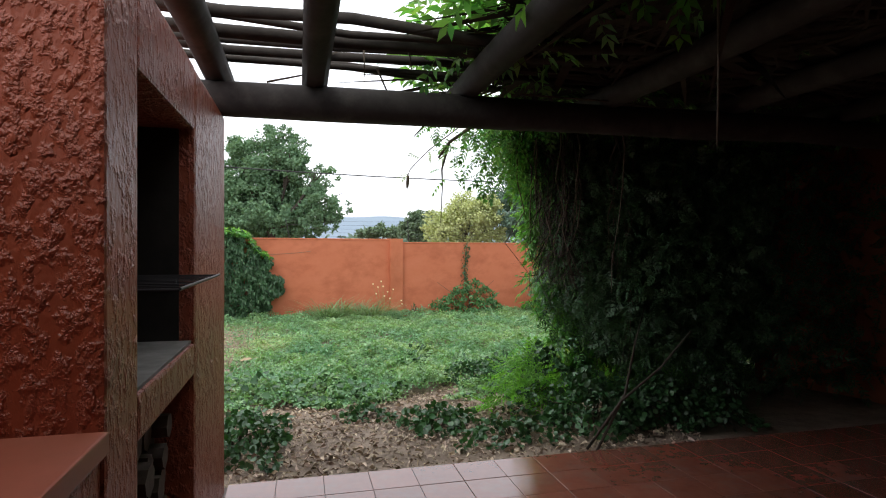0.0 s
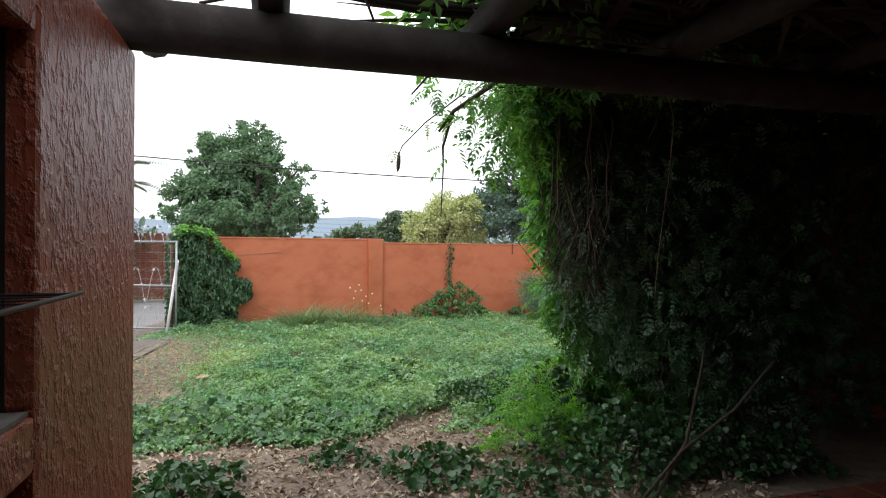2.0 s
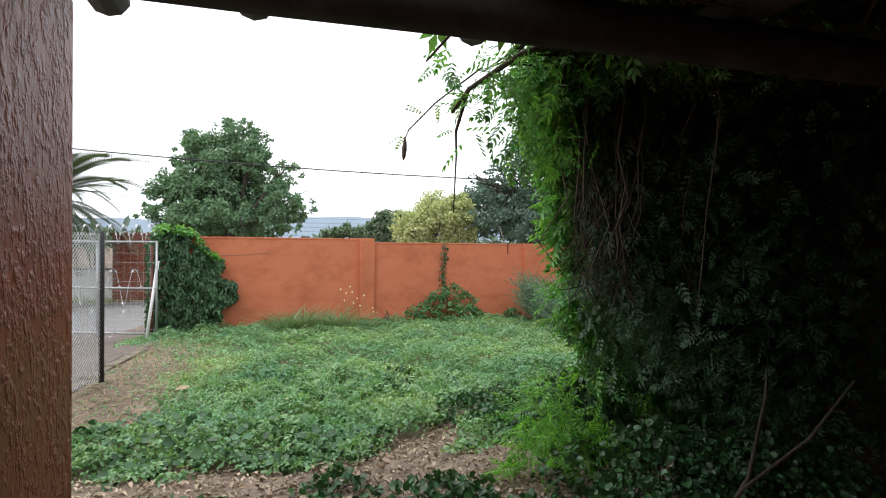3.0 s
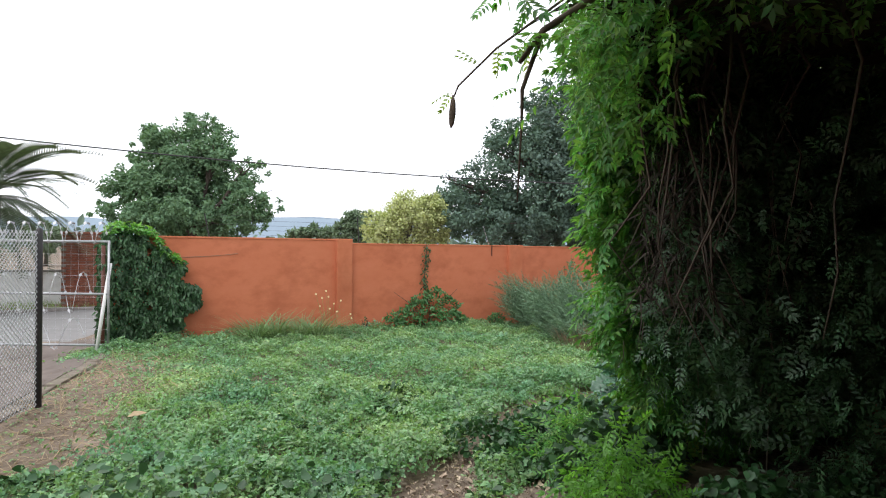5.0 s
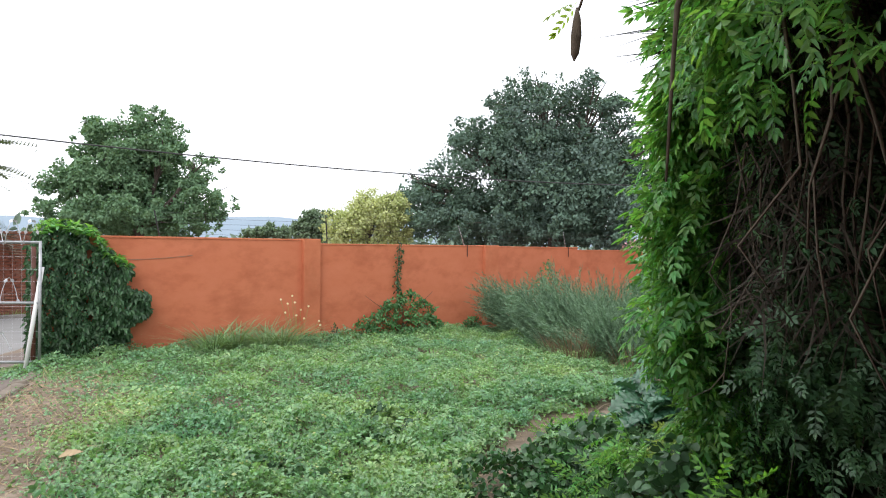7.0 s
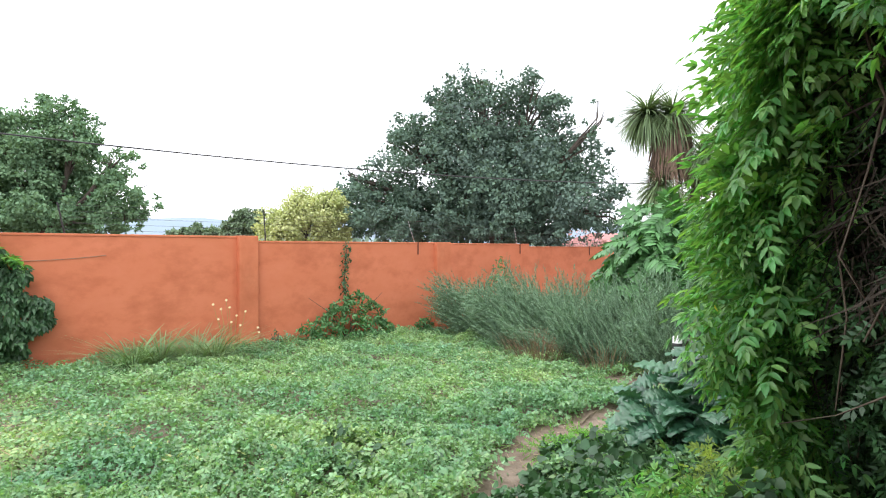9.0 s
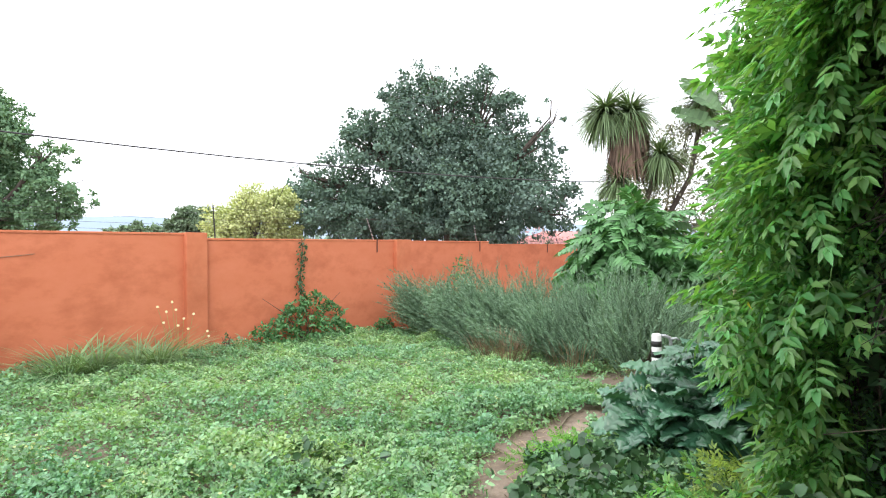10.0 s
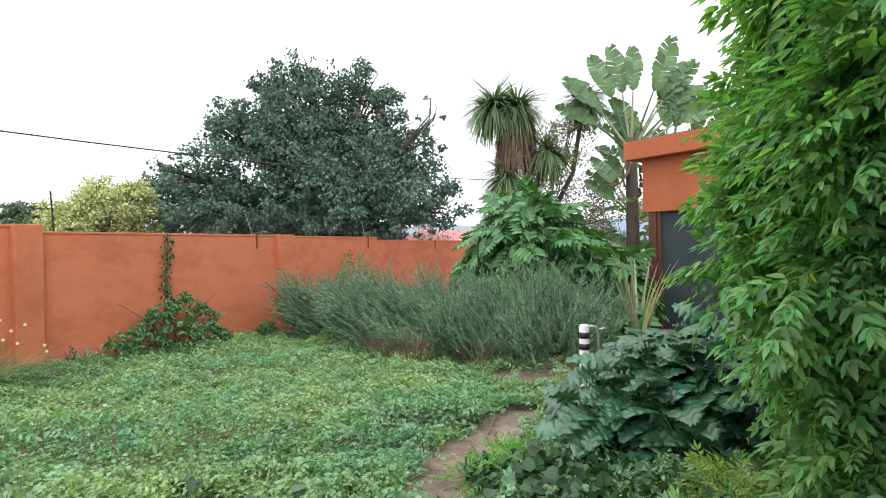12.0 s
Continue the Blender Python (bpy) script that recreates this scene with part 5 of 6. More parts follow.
# far trees, hill; their haze is painted into the material colours
hill = tagged(new("backdrop_hill"), "hazy blue-grey wooded hill on the horizon", "hill", kind="structure")
az = np.linspace(-0.75, 1.25, 120)
rows_ = []
for r, f in ((520, 0.0), (760, 0.75), (900, 1.0), (1300, 0.9)):
    hgt = (41 + 6 * np.sin(az * 5 + 0.5) + 2.2 * np.sin(az * 17) + 1.0 * np.sin(az * 53)) * f - 2
    rows_.append(np.stack([r * np.sin(az), r * np.cos(az), hgt], 1))
V = np.concatenate(rows_)
m = len(az)
F = np.array([(i * m + j, i * m + j + 1, (i + 1) * m + j + 1, (i + 1) * m + j) for i in range(3) for j in range(m - 1)])
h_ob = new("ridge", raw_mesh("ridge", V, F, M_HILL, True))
h_ob.parent = hill
n = 5000
a = rng.uniform(-0.75, 1.25, n)
r = rng.uniform(140, 330, n)
k = rng.integers(0, 260, n)
ca_, cr_ = rng.uniform(-0.75, 1.25, 260), rng.uniform(120, 330, 260)
pos = np.stack([cr_[k] * np.sin(ca_[k]) + rng.normal(size=n) * 3.5, cr_[k] * np.cos(ca_[k]) + rng.normal(size=n) * 3.5, np.abs(rng.normal(size=n)) * 2.0 + 0.8], 1)
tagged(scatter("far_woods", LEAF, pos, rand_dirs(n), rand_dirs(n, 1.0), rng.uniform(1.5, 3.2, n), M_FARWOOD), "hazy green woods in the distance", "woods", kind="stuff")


# ---- sword-leaved plants beside the house ----
def rosette(parent, cx, cy, cz, n, length, mat, name="sword_leaves", low=-0.5, width=0.07, droop=0.35):
    d = rand_dirs(n * 2)
    d = d[d[:, 2] > low][:n]
    m = len(d)
    nor = np.stack([-d[:, 0] * d[:, 2], -d[:, 1] * d[:, 2], 1 - d[:, 2] ** 2 + 0.05], 1)
    scatter(name, blade_shape(width, droop, 4), np.tile(np.array([(cx, cy, cz)]), (m, 1)) + d * 0.06, d, nor, rng.uniform(0.75, 1.1, m) * length, mat, parent)


cab = thing("cabbage_tree", "cabbage tree with spiky crowns and dead leaf skirt", "tree", at=(13.0, 14.5, -0.1))
part("trunk", tube(bmesh.new(), [(0, 0, 0), (0.05, 0, 2.0), (0.0, 0.02, 3.6), (-0.05, 0.05, 5.2)], [0.16, 0.12, 0.11, 0.08], 9), M_BARK, cab, smooth=True)
part("branch", tube(bmesh.new(), [(0.05, 0, 1.9), (0.4, -0.5, 2.9), (0.66, -0.8, 4.1)], [0.08, 0.07, 0.05], 8), M_BARK, cab, smooth=True)
rosette(cab, -0.22, 0.25, 5.35, 700, 0.86, M_YUCCA, low=-0.6, width=0.062, droop=0.9)
rosette(cab, 0.2, -0.2, 5.3, 620, 0.84, M_YUCCA, low=-0.6, width=0.062, droop=0.9)
rosette(cab, 0.66, -0.8, 4.15, 520, 0.8, M_YUCCA, low=-0.8, width=0.065, droop=0.7)
rosette(cab, 0.0, 0.0, 3.5, 600, 0.85, M_YUCCA, low=-0.95, width=0.065, droop=0.7)
n = 820
a = rng.uniform(0, 6.283, n)
zs = rng.uniform(4.2, 5.3, n)
scatter("dead_skirt", blade_shape(0.06, 0.1, 3), np.stack([0.34 * np.cos(a) + 0.2, 0.34 * np.sin(a) - 0.15, zs], 1), np.stack([np.cos(a) * 0.42, np.sin(a) * 0.42, -1 + 0 * a], 1), np.stack([np.cos(a), np.sin(a), 0.4 + 0 * a], 1), rng.uniform(0.6, 1.05, n), M_DEADLEAF, cab, "brown dead hanging leaves")
cab2 = thing("cabbage_tree", "slender leaning cabbage tree before the banana plant", "tree", at=(13.4, 14.2, -0.1))
part("trunk", tube(bmesh.new(), [(0, 0, 0), (0.1, -0.05, 1.5), (0.7, -0.3, 2.4), (1.5, -0.6, 3.7), (1.9, -0.8, 5.9)], [0.12, 0.09, 0.075, 0.065, 0.06], 9), M_BARK, cab2, smooth=True)
rosette(cab2, 1.9, -0.8, 5.75, 560, 0.78, M_YUCCA, low=-0.6, width=0.06, droop=0.9)
m = 130
a = rng.uniform(0, 6.283, m)
scatter("dead_skirt", blade_shape(0.06, 0.1, 3), np.stack([1.88 + 0.15 * np.cos(a), -0.8 + 0.15 * np.sin(a), rng.uniform(5.4, 5.9, m)], 1), np.stack([np.cos(a) * 0.5, np.sin(a) * 0.5, -1 + 0 * a], 1), np.stack([np.cos(a), np.sin(a), 0.4 + 0 * a], 1), rng.uniform(0.4, 0.7, m), M_DEADLEAF, cab2, "brown dead hanging leaves")

ban = thing("wild_banana", "tall wild banana with torn paddle leaves", "plant", at=(15.1, 12.0, -0.1))
def torn_paddle(n=11):
    """A long paddle leaf of length 1, torn between its side veins."""
    vs, fs, k = [], [], 0
    for i in range(n):
        for s_ in (1, -1):
            u0, u1 = i / n, (i + 0.93) / n
            wa, wb = (0.20 * math.sin(math.pi * min(1.0, 0.06 + 0.92 * u)) ** 0.6 for u in (u0, u1))
            dz = random.uniform(-0.06, 0.05)
            cut = random.uniform(0.78, 1.0)
            spine = lambda u: -0.34 * u * u
            vs += [(0, u0, spine(u0)), (0, u1 + 0.005, spine(u1)), (s_ * wb * cut, u1 + 0.05, spine(u1) + 0.05 + dz), (s_ * wa, u0 + 0.05, spine(u0) + 0.05 + dz)]
            fs.append((k, k + 1, k + 2, k + 3))
            k += 4
    return np.array(vs, float), np.array(fs)


part("trunk", tube(bmesh.new(), [(0, 0, 0), (0.05, 0, 1.8), (0.02, 0, 3.6), (0, 0, 4.5)], [0.2, 0.17, 0.15, 0.10], 10), M_BARK, ban, smooth=True)
side = Vector((0.6, -0.8, 0))
FAN = ((-1.15, 1.0, 1.25), (-0.85, 1.2, 1.4), (-0.6, 1.35, 1.45), (-0.36, 1.45, 1.5), (-0.12, 1.5, 1.55), (0.08, 1.5, 1.5), (0.28, 1.55, 1.6), (0.5, 1.5, 1.6), (0.72, 1.45, 1.6), (0.95, 1.4, 1.6), (1.2, 1.3, 1.5), (1.6, 1.2, 1.5))
for base_z, shift, size in ((4.2, 0.0, 1.0), (3.3, 0.9, 0.95), (2.3, 0.25, 0.8)):
    for k, (lean_, l, s_) in enumerate(FAN):
        d = (Vector((0, 0, 1)) + side * lean_ + Vector((random.uniform(-0.15, 0.15), random.uniform(-0.15, 0.15), 0))).normalized()
        b0 = Vector((0, 0, base_z)) + side * (shift + lean_ * 0.08)
        e = b0 + d * l * size
        leaf_ob = scatter("leaf", torn_paddle(), np.array([e]), np.array([d + side * lean_ * 0.15]), np.array([(-0.72, -0.6, 0.35)]) + rng.normal(size=(1, 3)) * 0.22, s_ * size * random.uniform(0.8, 1.0), M_BANANA, ban)
        part("leaf_stalk", tube(bmesh.new(), [b0, b0 + d * l * size * 0.5, e], [0.05, 0.035, 0.02], 6), M_FLAX if k % 3 else M_BANANA, leaf_ob)
for k in range(9):
    d = Vector((random.uniform(-1, 0.2), random.uniform(-1, 0.4), random.uniform(-0.3, 0.5))).normalized()
    scatter("leaf", torn_paddle(), np.array([(d.x * 0.3, d.y * 0.3, 1.0 + 0.22 * k)]), np.array([d]), np.array([(-0.3, -0.4, 1.0)]), 1.1, M_BANANA, ban)
for k in range(3):
    f = random.uniform(0, 6.283)
    scatter("dead_leaf", torn_paddle(), np.array([(0.2 * math.cos(f), 0.2 * math.sin(f), random.uniform(3.2, 4.0))]), np.array([(0.35 * math.cos(f), 0.35 * math.sin(f), -1)]), np.array([(0.6, -0.75, 0.2)]), 0.8, M_DEADLEAF, ban, "brown dead hanging leaf")

# ---- house wing ----
HW = Matrix.Translation((11.62, 10.35, 0)) @ Matrix.Rotation(math.atan2(-0.97, -0.24), 4, "Z")   # x runs along the front, y towards the garden's far side


def hbox(name, mat, parent, *b, bevel=0.0, label=""):
    ob = part(name, box(bmesh.new(), *b, bevel), mat, parent, label)
    return ob


wing = thing("house", "orange house with flat parapet roof and glass doors", "house")
wing.matrix_world = HW
hbox("wall", M_HOUSE, wing, 0.0, 9.0, 0.0, 5.0, 2.22, 3.26, bevel=0.01)
hbox("parapet", M_HOUSE, wing, -0.28, 9.0, -0.22, 5.2, 3.262, 3.62, bevel=0.015, label="overhanging orange parapet band")
hbox("roof", M_GROUT, wing, -0.2, 9.0, -0.1, 5.1, 3.622, 3.66)
hbox("end_wall", M_HOUSE, wing, 0.0, 0.2, 0.6, 5.0, -0.2, 2.218)
hbox("post", M_BROWNSTEEL, wing, 0.10, 0.27, 0.03, 0.17, -0.2, 2.218, label="brown steel corner post")
hbox("post", M_BROWNSTEEL, wing, 0.28, 0.36, 0.05, 0.15, -0.2, 2.218, label="brown steel door frame")
for k in range(5):
    hbox("door_frame", M_BROWNSTEEL, wing, 1.75 + 1.5 * k, 1.83 + 1.5 * k, 0.05, 0.15, -0.2, 2.218)
    hbox("pane", M_GLASS, wing, 0.36 + 1.5 * k if k == 0 else 0.33 + 1.5 * k, 1.75 + 1.5 * k, 0.09, 0.11, -0.2, 2.218, label="dark door glass")

# ---- gate, fence, street ----
gate = thing("farm_gate", "open galvanised tube gate with razor wire", "gate", at=(-1.5, 13.3, 0.1))
GD = Vector((-1.61, 0.62, 0)).normalized()


def gp(s, z):
    return GD * s + Vector((0, 0, z - 0.1))


for z in (1.86, 1.03, 0.22):
    part("rail", tube(bmesh.new(), [gp(0, z), gp(3.0, z)], 0.02, 8), M_GALV, gate, smooth=True)
for s in (0.0, 1.1, 2.2, 3.0):
    part("upright", tube(bmesh.new(), [gp(s, 0.14), gp(s, 1.88)], 0.02, 8), M_GALV, gate, smooth=True)
bm = bmesh.new()
for k in range(26):
    tube(bm, [gp(0.12 * k, 0.22), gp(0.12 * k, 1.86)], 0.0011, 3, False)
for k in range(9):
    tube(bm, [gp(0, 0.3 + 0.17 * k), gp(3.0, 0.3 + 0.17 * k)], 0.0011, 3, False)
part("wire_mesh", bm, M_FENCEWIRE, gate)
for s0, z0_, r0_, m_ in ((0.05, 2.0, 0.17, 10), (0.3, 1.05, 0.33, 6), (0.4, 0.4, 0.25, 4)):
    bm = bmesh.new()
    pts = []
    for k in range(m_ * 12):
        f = k / 12 * 2 * math.pi
        pts.append(gp(s0 + 2.4 * k / (m_ * 12), z0_ + r0_ * math.sin(f)) + Vector((0, -0.02 + 0.08 * math.cos(f), 0)))
    tube(bm, pts, 0.005, 3, False)
    for p, q_ in zip(pts[::2], pts[1::2]):
        d = (q_ - p).normalized().cross(Vector((0.2, 1, 0.1))).normalized() * 0.024
        bm.faces.new([bm.verts.new(p + v) for v in (d, (q_ - p).normalized() * 0.035, -d, (p - q_).normalized() * 0.035)])
    part("razor_coil", bm, M_FENCEWIRE, gate, "coiled razor wire")
gpost = thing("gate_post", "rusty brown steel gate post beside the ivy", "post", at=(-1.62, 13.55, -0.1))
part("shaft", tube(bmesh.new(), [(0, 0, 0), (0, 0, 1.9)], 0.03, 10), M_BROWNSTEEL, gpost, smooth=True)
brace = thing("leaning_pole", "white steel pole leaning beside the gate", "pole", at=(-1.66, 13.2, 0.02))
part("shaft", tube(bmesh.new(), [(0, 0, 0), (0.17, 0.18, 1.5)], 0.027, 10), M_WHITEPAINT, brace, smooth=True)

fence = thing("chain_link_fence", "galvanised chain-link fence with black end post", "fence", at=(-1.57, 9.97, 0.1))
FD = Vector((-0.28, -0.96, 0)).normalized()
part("post", tube(bmesh.new(), [(0, 0, -0.1), (0, 0, 1.86), (0, 0, 1.88)], [0.032, 0.032, 0.02], 10), M_BLACKSTEEL, fence, "black end post", True)
part("post", tube(bmesh.new(), [FD * 3.0 + Vector((0, 0, -0.1)), FD * 3.0 + Vector((0, 0, 1.86))], 0.03, 10), M_BLACKSTEEL, fence, "black post", True)
bm = bmesh.new()
H, LN, ST = 1.80, 3.6, 0.055
for sgn in (1, -1):
    c = -H
    while c < LN + H:
        # a wire through (s, z) with s = c + sgn-wise z
        s0, s1 = (c, c + H) if sgn > 0 else (c + H, c)
        z0_, z1_ = 0.05, 0.05 + H
        a0, a1 = 0.0, 1.0
        ds = s1 - s0
        lo, hi = (0 - s0) / ds, (LN - s0) / ds
        lo, hi = min(lo, hi), max(lo, hi)
        a0, a1 = max(a0, lo), min(a1, hi)
        if a1 - a0 > 0.02:
            q0, q1 = FD * (s0 + ds * a0) + Vector((0.003 * sgn, 0, z0_ + H * a0)), FD * (s0 + ds * a1) + Vector((0.003 * sgn, 0, z0_ + H * a1))
            tube(bm, [q0, q1], 0.0038, 3, False)
        c += ST
part("wire_mesh", bm, M_FENCEWIRE, fence)

kerb_line = tagged(new("kerb_garden"), "rough mossy concrete kerb under the fence", "kerb", kind="structure")
for k in range(7):
    y0, y1 = 8.0 + 0.72 * k, 8.0 + 0.72 * k + 0.70
    xm = -2.02 + 0.118 * (y0 + 0.35 - 8.0) + random.uniform(-0.015, 0.015)
    top = float(gz(xm + 0.2, y0 + 0.35)) + 0.035 + random.uniform(-0.02, 0.02)
    bm = box(bmesh.new(), -0.085, 0.085, -0.35, 0.35, -0.3, 0.0, 0.02)
    for v in bm.verts:
        v.co += Vector((random.uniform(-0.02, 0.02), random.uniform(-0.015, 0.004), random.uniform(-0.025, 0.012)))
    block = part("kerb_block", bm, M_KERB, kerb_line)
    block.matrix_world = Matrix.Translation((xm, (y0 + y1) / 2, top)) @ Matrix.Rotation(-math.atan(0.118), 4, "Z")
dx_, dy_ = np.arange(-7.6, -1.35, 0.25), np.arange(6.0, 15.3, 0.25)
DX, DY = np.meshgrid(dx_, dy_, indexing="ij")
DX = np.minimum(DX, -2.13 + 0.118 * (DY - 8.0))
dv = np.stack([DX, DY, gz(DX, DY) + 0.022], -1).reshape(-1, 3)
di = np.arange(DX.size).reshape(DX.shape)
df = np.stack([di[:-1, :-1], di[1:, :-1], di[1:, 1:], di[:-1, 1:]], -1).reshape(-1, 4)
tagged(new("driveway", raw_mesh("driveway", dv, df, M_DRIVE, True)), "dusty grey driveway behind the wire fence", "driveway", kind="structure")
road = tagged(new("road"), "worn grey asphalt street beyond the gate", "road", kind="structure")
road.matrix_world = WALL_M
part("asphalt", box(bmesh.new(), -60, 60, 1.6, 7.6, -0.3, -0.02), M_ROAD, road)
verge = tagged(new("pavement"), "grassy verge beside the street", "verge", kind="structure")
verge.matrix_world = WALL_M
part("kerb", box(bmesh.new(), -60, 60, 7.604, 7.75, -0.3, 0.06, 0.01), M_ASH, verge)
n = 9000
sx, so = rng.uniform(-16, 4, n), rng.uniform(7.8, 11.5, n)
pts = np.stack([WALL_O.x + sx * ca - so * sa, WALL_O.y + sx * sa + so * ca, np.full(n, -0.06)], 1)
gr = scatter("verge_grass", blade_shape(0.10, 0.3, 2), pts, rng.normal(size=(n, 3)) * 0.5 + (0, 0, 1), rand_dirs(n), rng.uniform(0.08, 0.2, n), M_GRASSBLADE)
tagged(gr, "short green grass on the verge", "grass", kind="stuff")

pier = thing("brick_pier", "red face-brick gate pier across the street", "pier", at=(-3.75, 22.8, -0.2))
part("core", box(bmesh.new(), -0.53, 0.53, -0.18, 0.18, 0, 2.3), M_MORTAR, pier)
part("cap", box(bmesh.new(), -0.57, 0.57, -0.22, 0.22, 2.3, 2.38, 0.01), M_BRICK, pier)
bme = bpy.data.meshes.new("brick")
bmb = box(bmesh.new(), -0.11, 0.11, -0.1, 0.0, 0, 0.068)
bmb.to_mesh(bme)
bmb.free()
finish(bme, M_BRICK)
for row in range(29):
    for col in range(5):
        xx = -0.42 + col * 0.232 - (0.116 if row % 2 else 0) + 0.02
        if abs(xx) < 0.5:
            o = new("brick", bme)
            o.parent = pier
            o.location = (xx, -0.176 - random.uniform(0, 0.004), 0.01 + row * 0.0785)
low = thing("white_wall", "low white boundary wall across the street", "wall", at=(-7.0, 24.3, -0.2))
part("panel", box(bmesh.new(), -3.4, 2.6, -0.1, 0.1, 0, 1.12, 0.01), M_WHITEPAINT, low)
part("coping", box(bmesh.new(), -3.4, 2.6, -0.14, 0.14, 1.122, 1.19, 0.01), M_ASH, low)

palm = thing("date_palm", "date palm with arching grey-green fronds", "palm", at=(-5.7, 21.3, -0.15))
part("trunk", tube(bmesh.new(), [(0, 0, 0), (0, 0, 1.6), (0.05, 0, 3.2)], [0.35, 0.3, 0.28], 12, wobble=0.15), M_BARK, palm)


def frond_shape(pairs=34):
    vs, fs, b = [], [], 0
    spine = lambda u: np.array((0, u * (1 - 0.12 * u), 0.34 * u - 0.62 * u * u))
    for i in range(10):
        p0, p1 = spine(i / 10), spine((i + 1) / 10)
        w = 0.012 * (1 - i / 11)
        vs.append(np.array([p0 + (-w, 0, 0), p0 + (w, 0, 0), p1 + (w, 0, 0), p1 + (-w, 0, 0)]))
        fs.append(np.array([(0, 1, 2), (0, 2, 3)]) + b)
        b += 4
    for i in range(pairs):
        u = 0.14 + 0.85 * i / pairs
        p = spine(u)
        l = 0.17 * math.sin(math.pi * (0.15 + 0.8 * u)) + 0.03
        for s_ in (1, -1):
            vs.append(np.array([p, p + (0, 0.024, 0), p + (s_ * l * 0.8, l * 0.75, 0.03 - 0.25 * l)]))
            fs.append(np.array([(0, 1, 2)]) + b)
            b += 3
    return np.concatenate(vs), np.concatenate(fs)


FROND = frond_shape()
for k in range(64):
    f = k * 2.399
    el = (k % 8) * 0.23 - 0.8
    d = np.array([(math.cos(f), math.sin(f), el)])
    scatter("frond", FROND, np.array([(0.05 + 0.1 * math.cos(f), 0.1 * math.sin(f), 3.25 + 0.15 * el)]), d, np.array([(-math.cos(f) * el, -math.sin(f) * el, 1.0)]), random.uniform(2.5, 3.1), M_PALM, palm)

string = thing("wall_string", "thin pale string hanging along the wall", "string", at=tuple(wall_point(0.35, 0.025, 1.6)))
part("strand", tube(bmesh.new(), [Vector(wall_point(0.35 + (1.38 - 0.35) * u, 0.022, 1.6 + (1.67 - 1.6) * u - 0.06 * u * (1 - u))) - Vector(wall_point(0.35, 0.025, 1.6)) for u in np.linspace(0, 1, 9)], 0.004, 4), M_DRYSTEM, string)
# electric fence on the wall, cables
rods = []
for s, h, lean_ in ((0.9, 0.5, -0.1), (3.98, 0.62, -0.04), (7.67, 0.52, -0.22), (11.5, 0.48, -0.12), (15.2, 0.5, -0.1)):
    top = 1.97 if s < 3.5 else 1.895 if s < 8 else 1.88 if s < 11.8 else 1.81
    rod = thing("fence_rod", "thin leaning steel rod on the wall's top", "rod", "electric fence rods", at=tuple(wall_point(s, 0.14, top - 0.05)))
    part("shaft", tube(bmesh.new(), [(0, 0, 0), (lean_ * ca, lean_ * sa, h)], 0.011, 6), M_BLACKSTEEL if s < 5 else M_GALV, rod)
    if s > 7:
        part("bracket", box(bmesh.new(), -0.012, 0.012, -0.135, -0.123, -0.22, 0.06), M_BROWNSTEEL, rod, "rusty flat mounting bar")
    for k in range(5):
        f = 0.25 + 0.17 * k
        part("insulator", tube(bmesh.new(), [(lean_ * f * ca, lean_ * f * sa - 0.03, h * f), (lean_ * f * ca, lean_ * f * sa + 0.01, h * f)], 0.013, 6), M_BLACKBAND, rod)
    rods.append((Vector(wall_point(s, 0.11, top - 0.05)), Vector((lean_ * ca, lean_ * sa, h))))
for k in range(5):
    f = 0.25 + 0.17 * k
    w_ = thing("fence_wire", "thin electric fence wire above the wall", "wire", "electric fence wires", at=tuple(rods[0][0] + rods[0][1] * f))
    pts = [r + l * f - rods[0][0] - rods[0][1] * f for r, l in rods]
    part("strand", tube(bmesh.new(), pts, 0.002, 4, False), M_WIRE, w_)


def cable(a, b, sag, r, label="black overhead cable across the sky"):
    a, b = Vector(a), Vector(b)
    t = thing("overhead_cable", label, "cable", at=tuple(a))
    pts = [(a.lerp(b, u) - a) + Vector((0, 0, -sag * 4 * u * (1 - u))) for u in np.linspace(0, 1, 24)]
    part("strand", tube(bmesh.new(), pts, r, 5, False), M_WIRE, t)


cable((-24, 22, 6.42), (32, 22, 5.46), 1.56, 0.022)
for k in range(3):
    cable((14, 37, 11.2 - 0.4 * k), (30, 17, 6.1 - 0.35 * k), 0.1, 0.008, "thin grey service wire before the tree")

pink = thing("far_house", "distant house with faded red roof", "house", at=(35, 35, -0.1))
part("wall", box(bmesh.new(), -4, 4, -3, 3, 0, 2.0), M_WHITEPAINT, pink)
bm = bmesh.new()
vs = [bm.verts.new(p) for p in ((-4.4, -3.4, 2.0), (4.4, -3.4, 2.0), (4.4, 3.4, 2.0), (-4.4, 3.4, 2.0), (-3.0, 0, 3.0), (3.0, 0, 3.0))]
for f in ((0, 1, 5, 4), (2, 3, 4, 5), (1, 2, 5), (3, 0, 4), (0, 3, 2, 1)):
    bm.faces.new([vs[i] for i in f])
part("roof", bm, M_ROOFPINK, pink, "faded red roof")

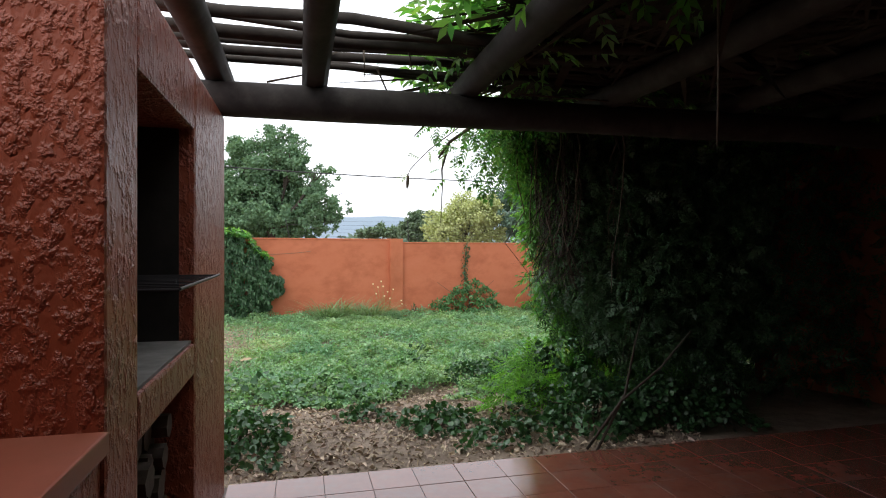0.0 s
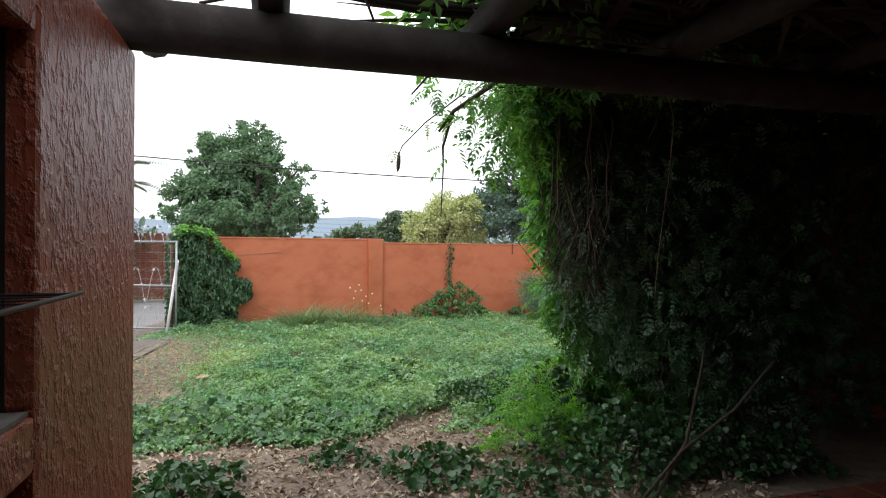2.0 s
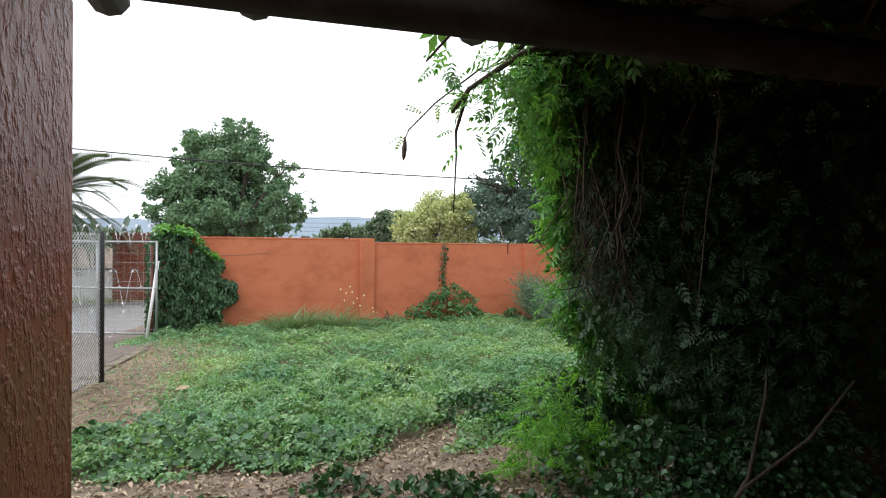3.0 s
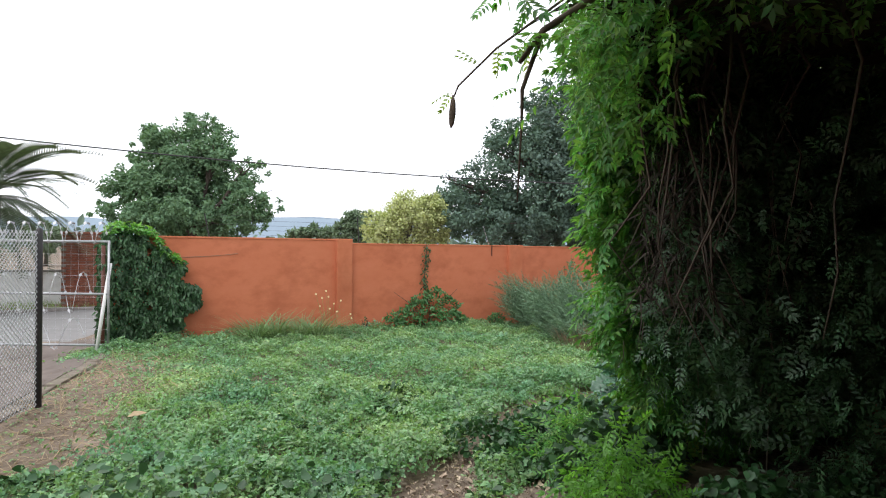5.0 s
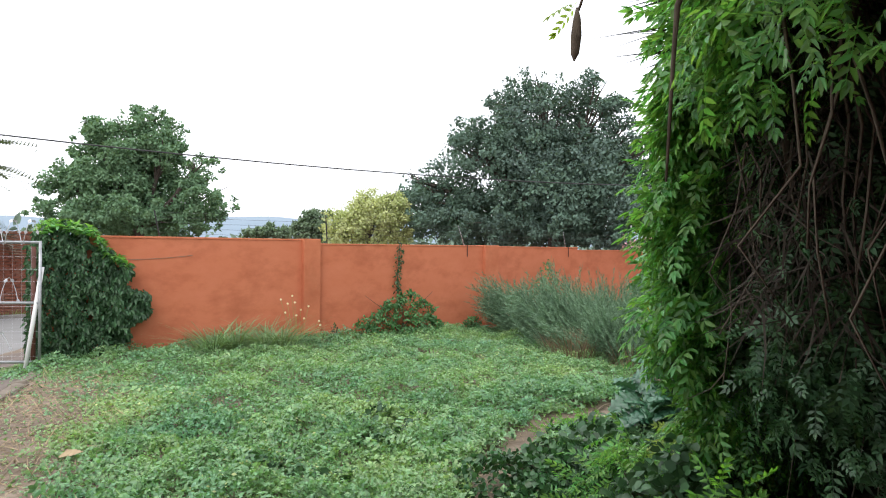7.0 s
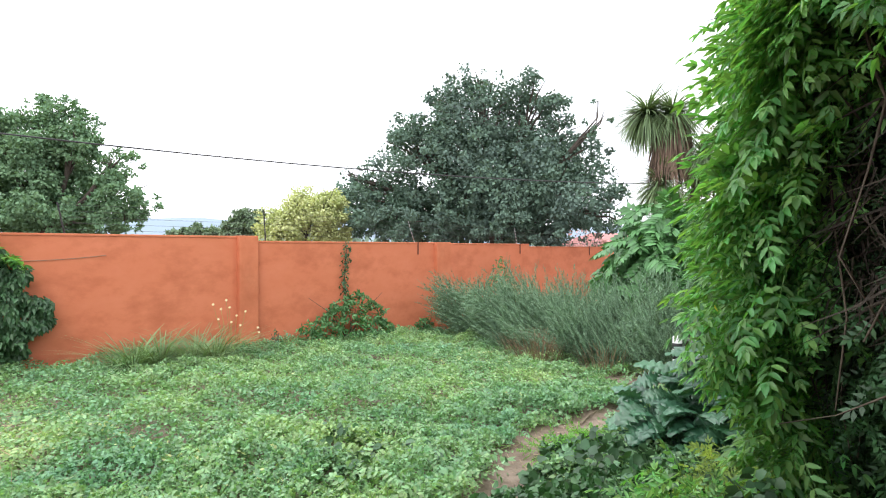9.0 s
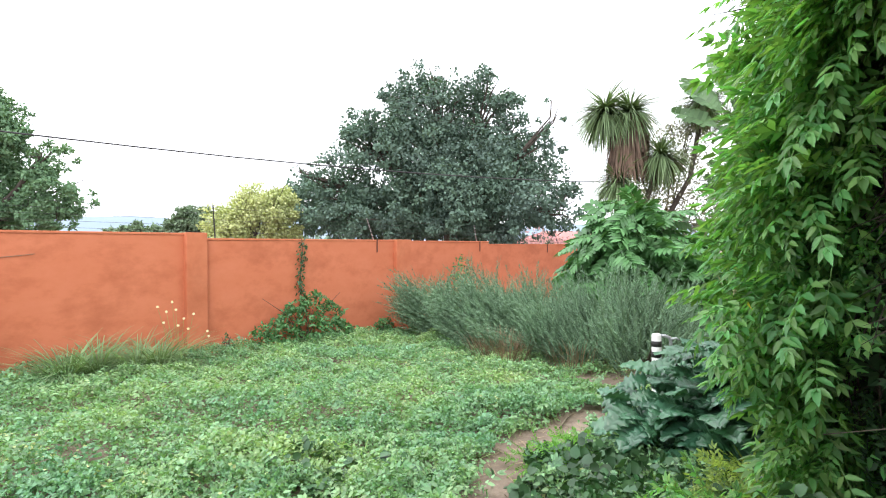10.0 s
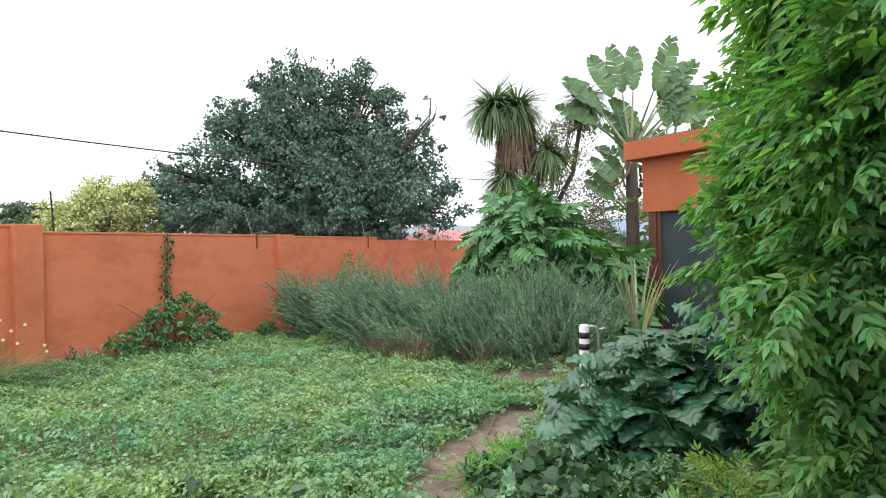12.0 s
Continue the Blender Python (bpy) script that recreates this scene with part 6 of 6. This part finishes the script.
# ---- braai details ----
grid_ = thing("braai_grid", "blackened steel grill grid over the hearth", "grill", at=(-0.6, 2.69, 1.70))
part("frame", tube(bmesh.new(), [(-0.3, -0.39, 0), (0.46, -0.39, 0), (0.46, 0.39, 0), (-0.3, 0.39, 0), (-0.3, -0.39, 0)], 0.004, 6), M_BLACKSTEEL, grid_)
part("front_bar", tube(bmesh.new(), [(0.465, -0.40, 0.004), (0.465, 0.40, 0.004)], 0.004, 6), M_BLACKSTEEL, grid_)
for k in range(11):
    part("bar", tube(bmesh.new(), [(-0.3, -0.37 + 0.074 * k, 0.002), (0.46, -0.37 + 0.074 * k, 0.002)], 0.002, 5), M_BLACKSTEEL, grid_)
for y in (2.29, 3.09):
    b = thing("grid_bracket", "steel ledge carrying the grill grid", "bracket", at=(-0.6, y, 1.68))
    part("angle", box(bmesh.new(), -0.4, 0.3, -0.02, 0.02, -0.012, 0.012), M_BLACKSTEEL, b)
part("ash_heap", tube(bmesh.new(), [(-0.62, 2.5, 1.433), (-0.62, 2.7, 1.45), (-0.6, 2.9, 1.433)], [0.05, 0.12, 0.04], 8, wobble=0.4), M_ASH, braai, "heap of grey ash")
row = 0
z = 0.44
while z < 1.15:
    y = 2.34 + (0.05 if row % 2 else 0)
    while y < 3.06:
        r = random.uniform(0.045, 0.06)
        lg = thing("firewood_log", "split firewood log stacked under the hearth", "log", "stacked firewood", at=(-0.35, y, z))
        e = random.uniform(-0.06, 0.05)
        part("wood", tube(bmesh.new(), [(-0.55, 0, 0), (-0.2, 0.004, 0.004), (e, 0, 0)], [r, r * 1.02, r * 0.96], 7, wobble=0.3), M_CHARRED, lg)
        y += 0.115
    z += 0.098
    row += 1

# ---- floor tiles ----
tile_me = bpy.data.meshes.new("tile")
bmt = box(bmesh.new(), 0.0015, 0.2785, 0.0015, 0.2785, -0.014, 0.0, 0.002)
bmt.to_mesh(tile_me)
bmt.free()
finish(tile_me, M_TILE)
for j in range(10):
    for i in range(21):
        o = new("tile", tile_me)
        o.parent = patio
        o.location = (XF + 0.004 + 0.28 * i, 4.205 - 0.28 * (j + 1), 0.381 + random.uniform(-0.0012, 0.0012))
bm = bmesh.new()
for j in range(10, 22):
    for i in range(21):
        box(bm, XF + 0.007 + 0.28 * i, XF + 0.281 + 0.28 * i, 4.208 - 0.28 * (j + 1), 4.482 - 0.28 * (j + 1), 0.367, 0.381)
tagged(part("tiles", bm, M_TILES, patio), kind="stuff")
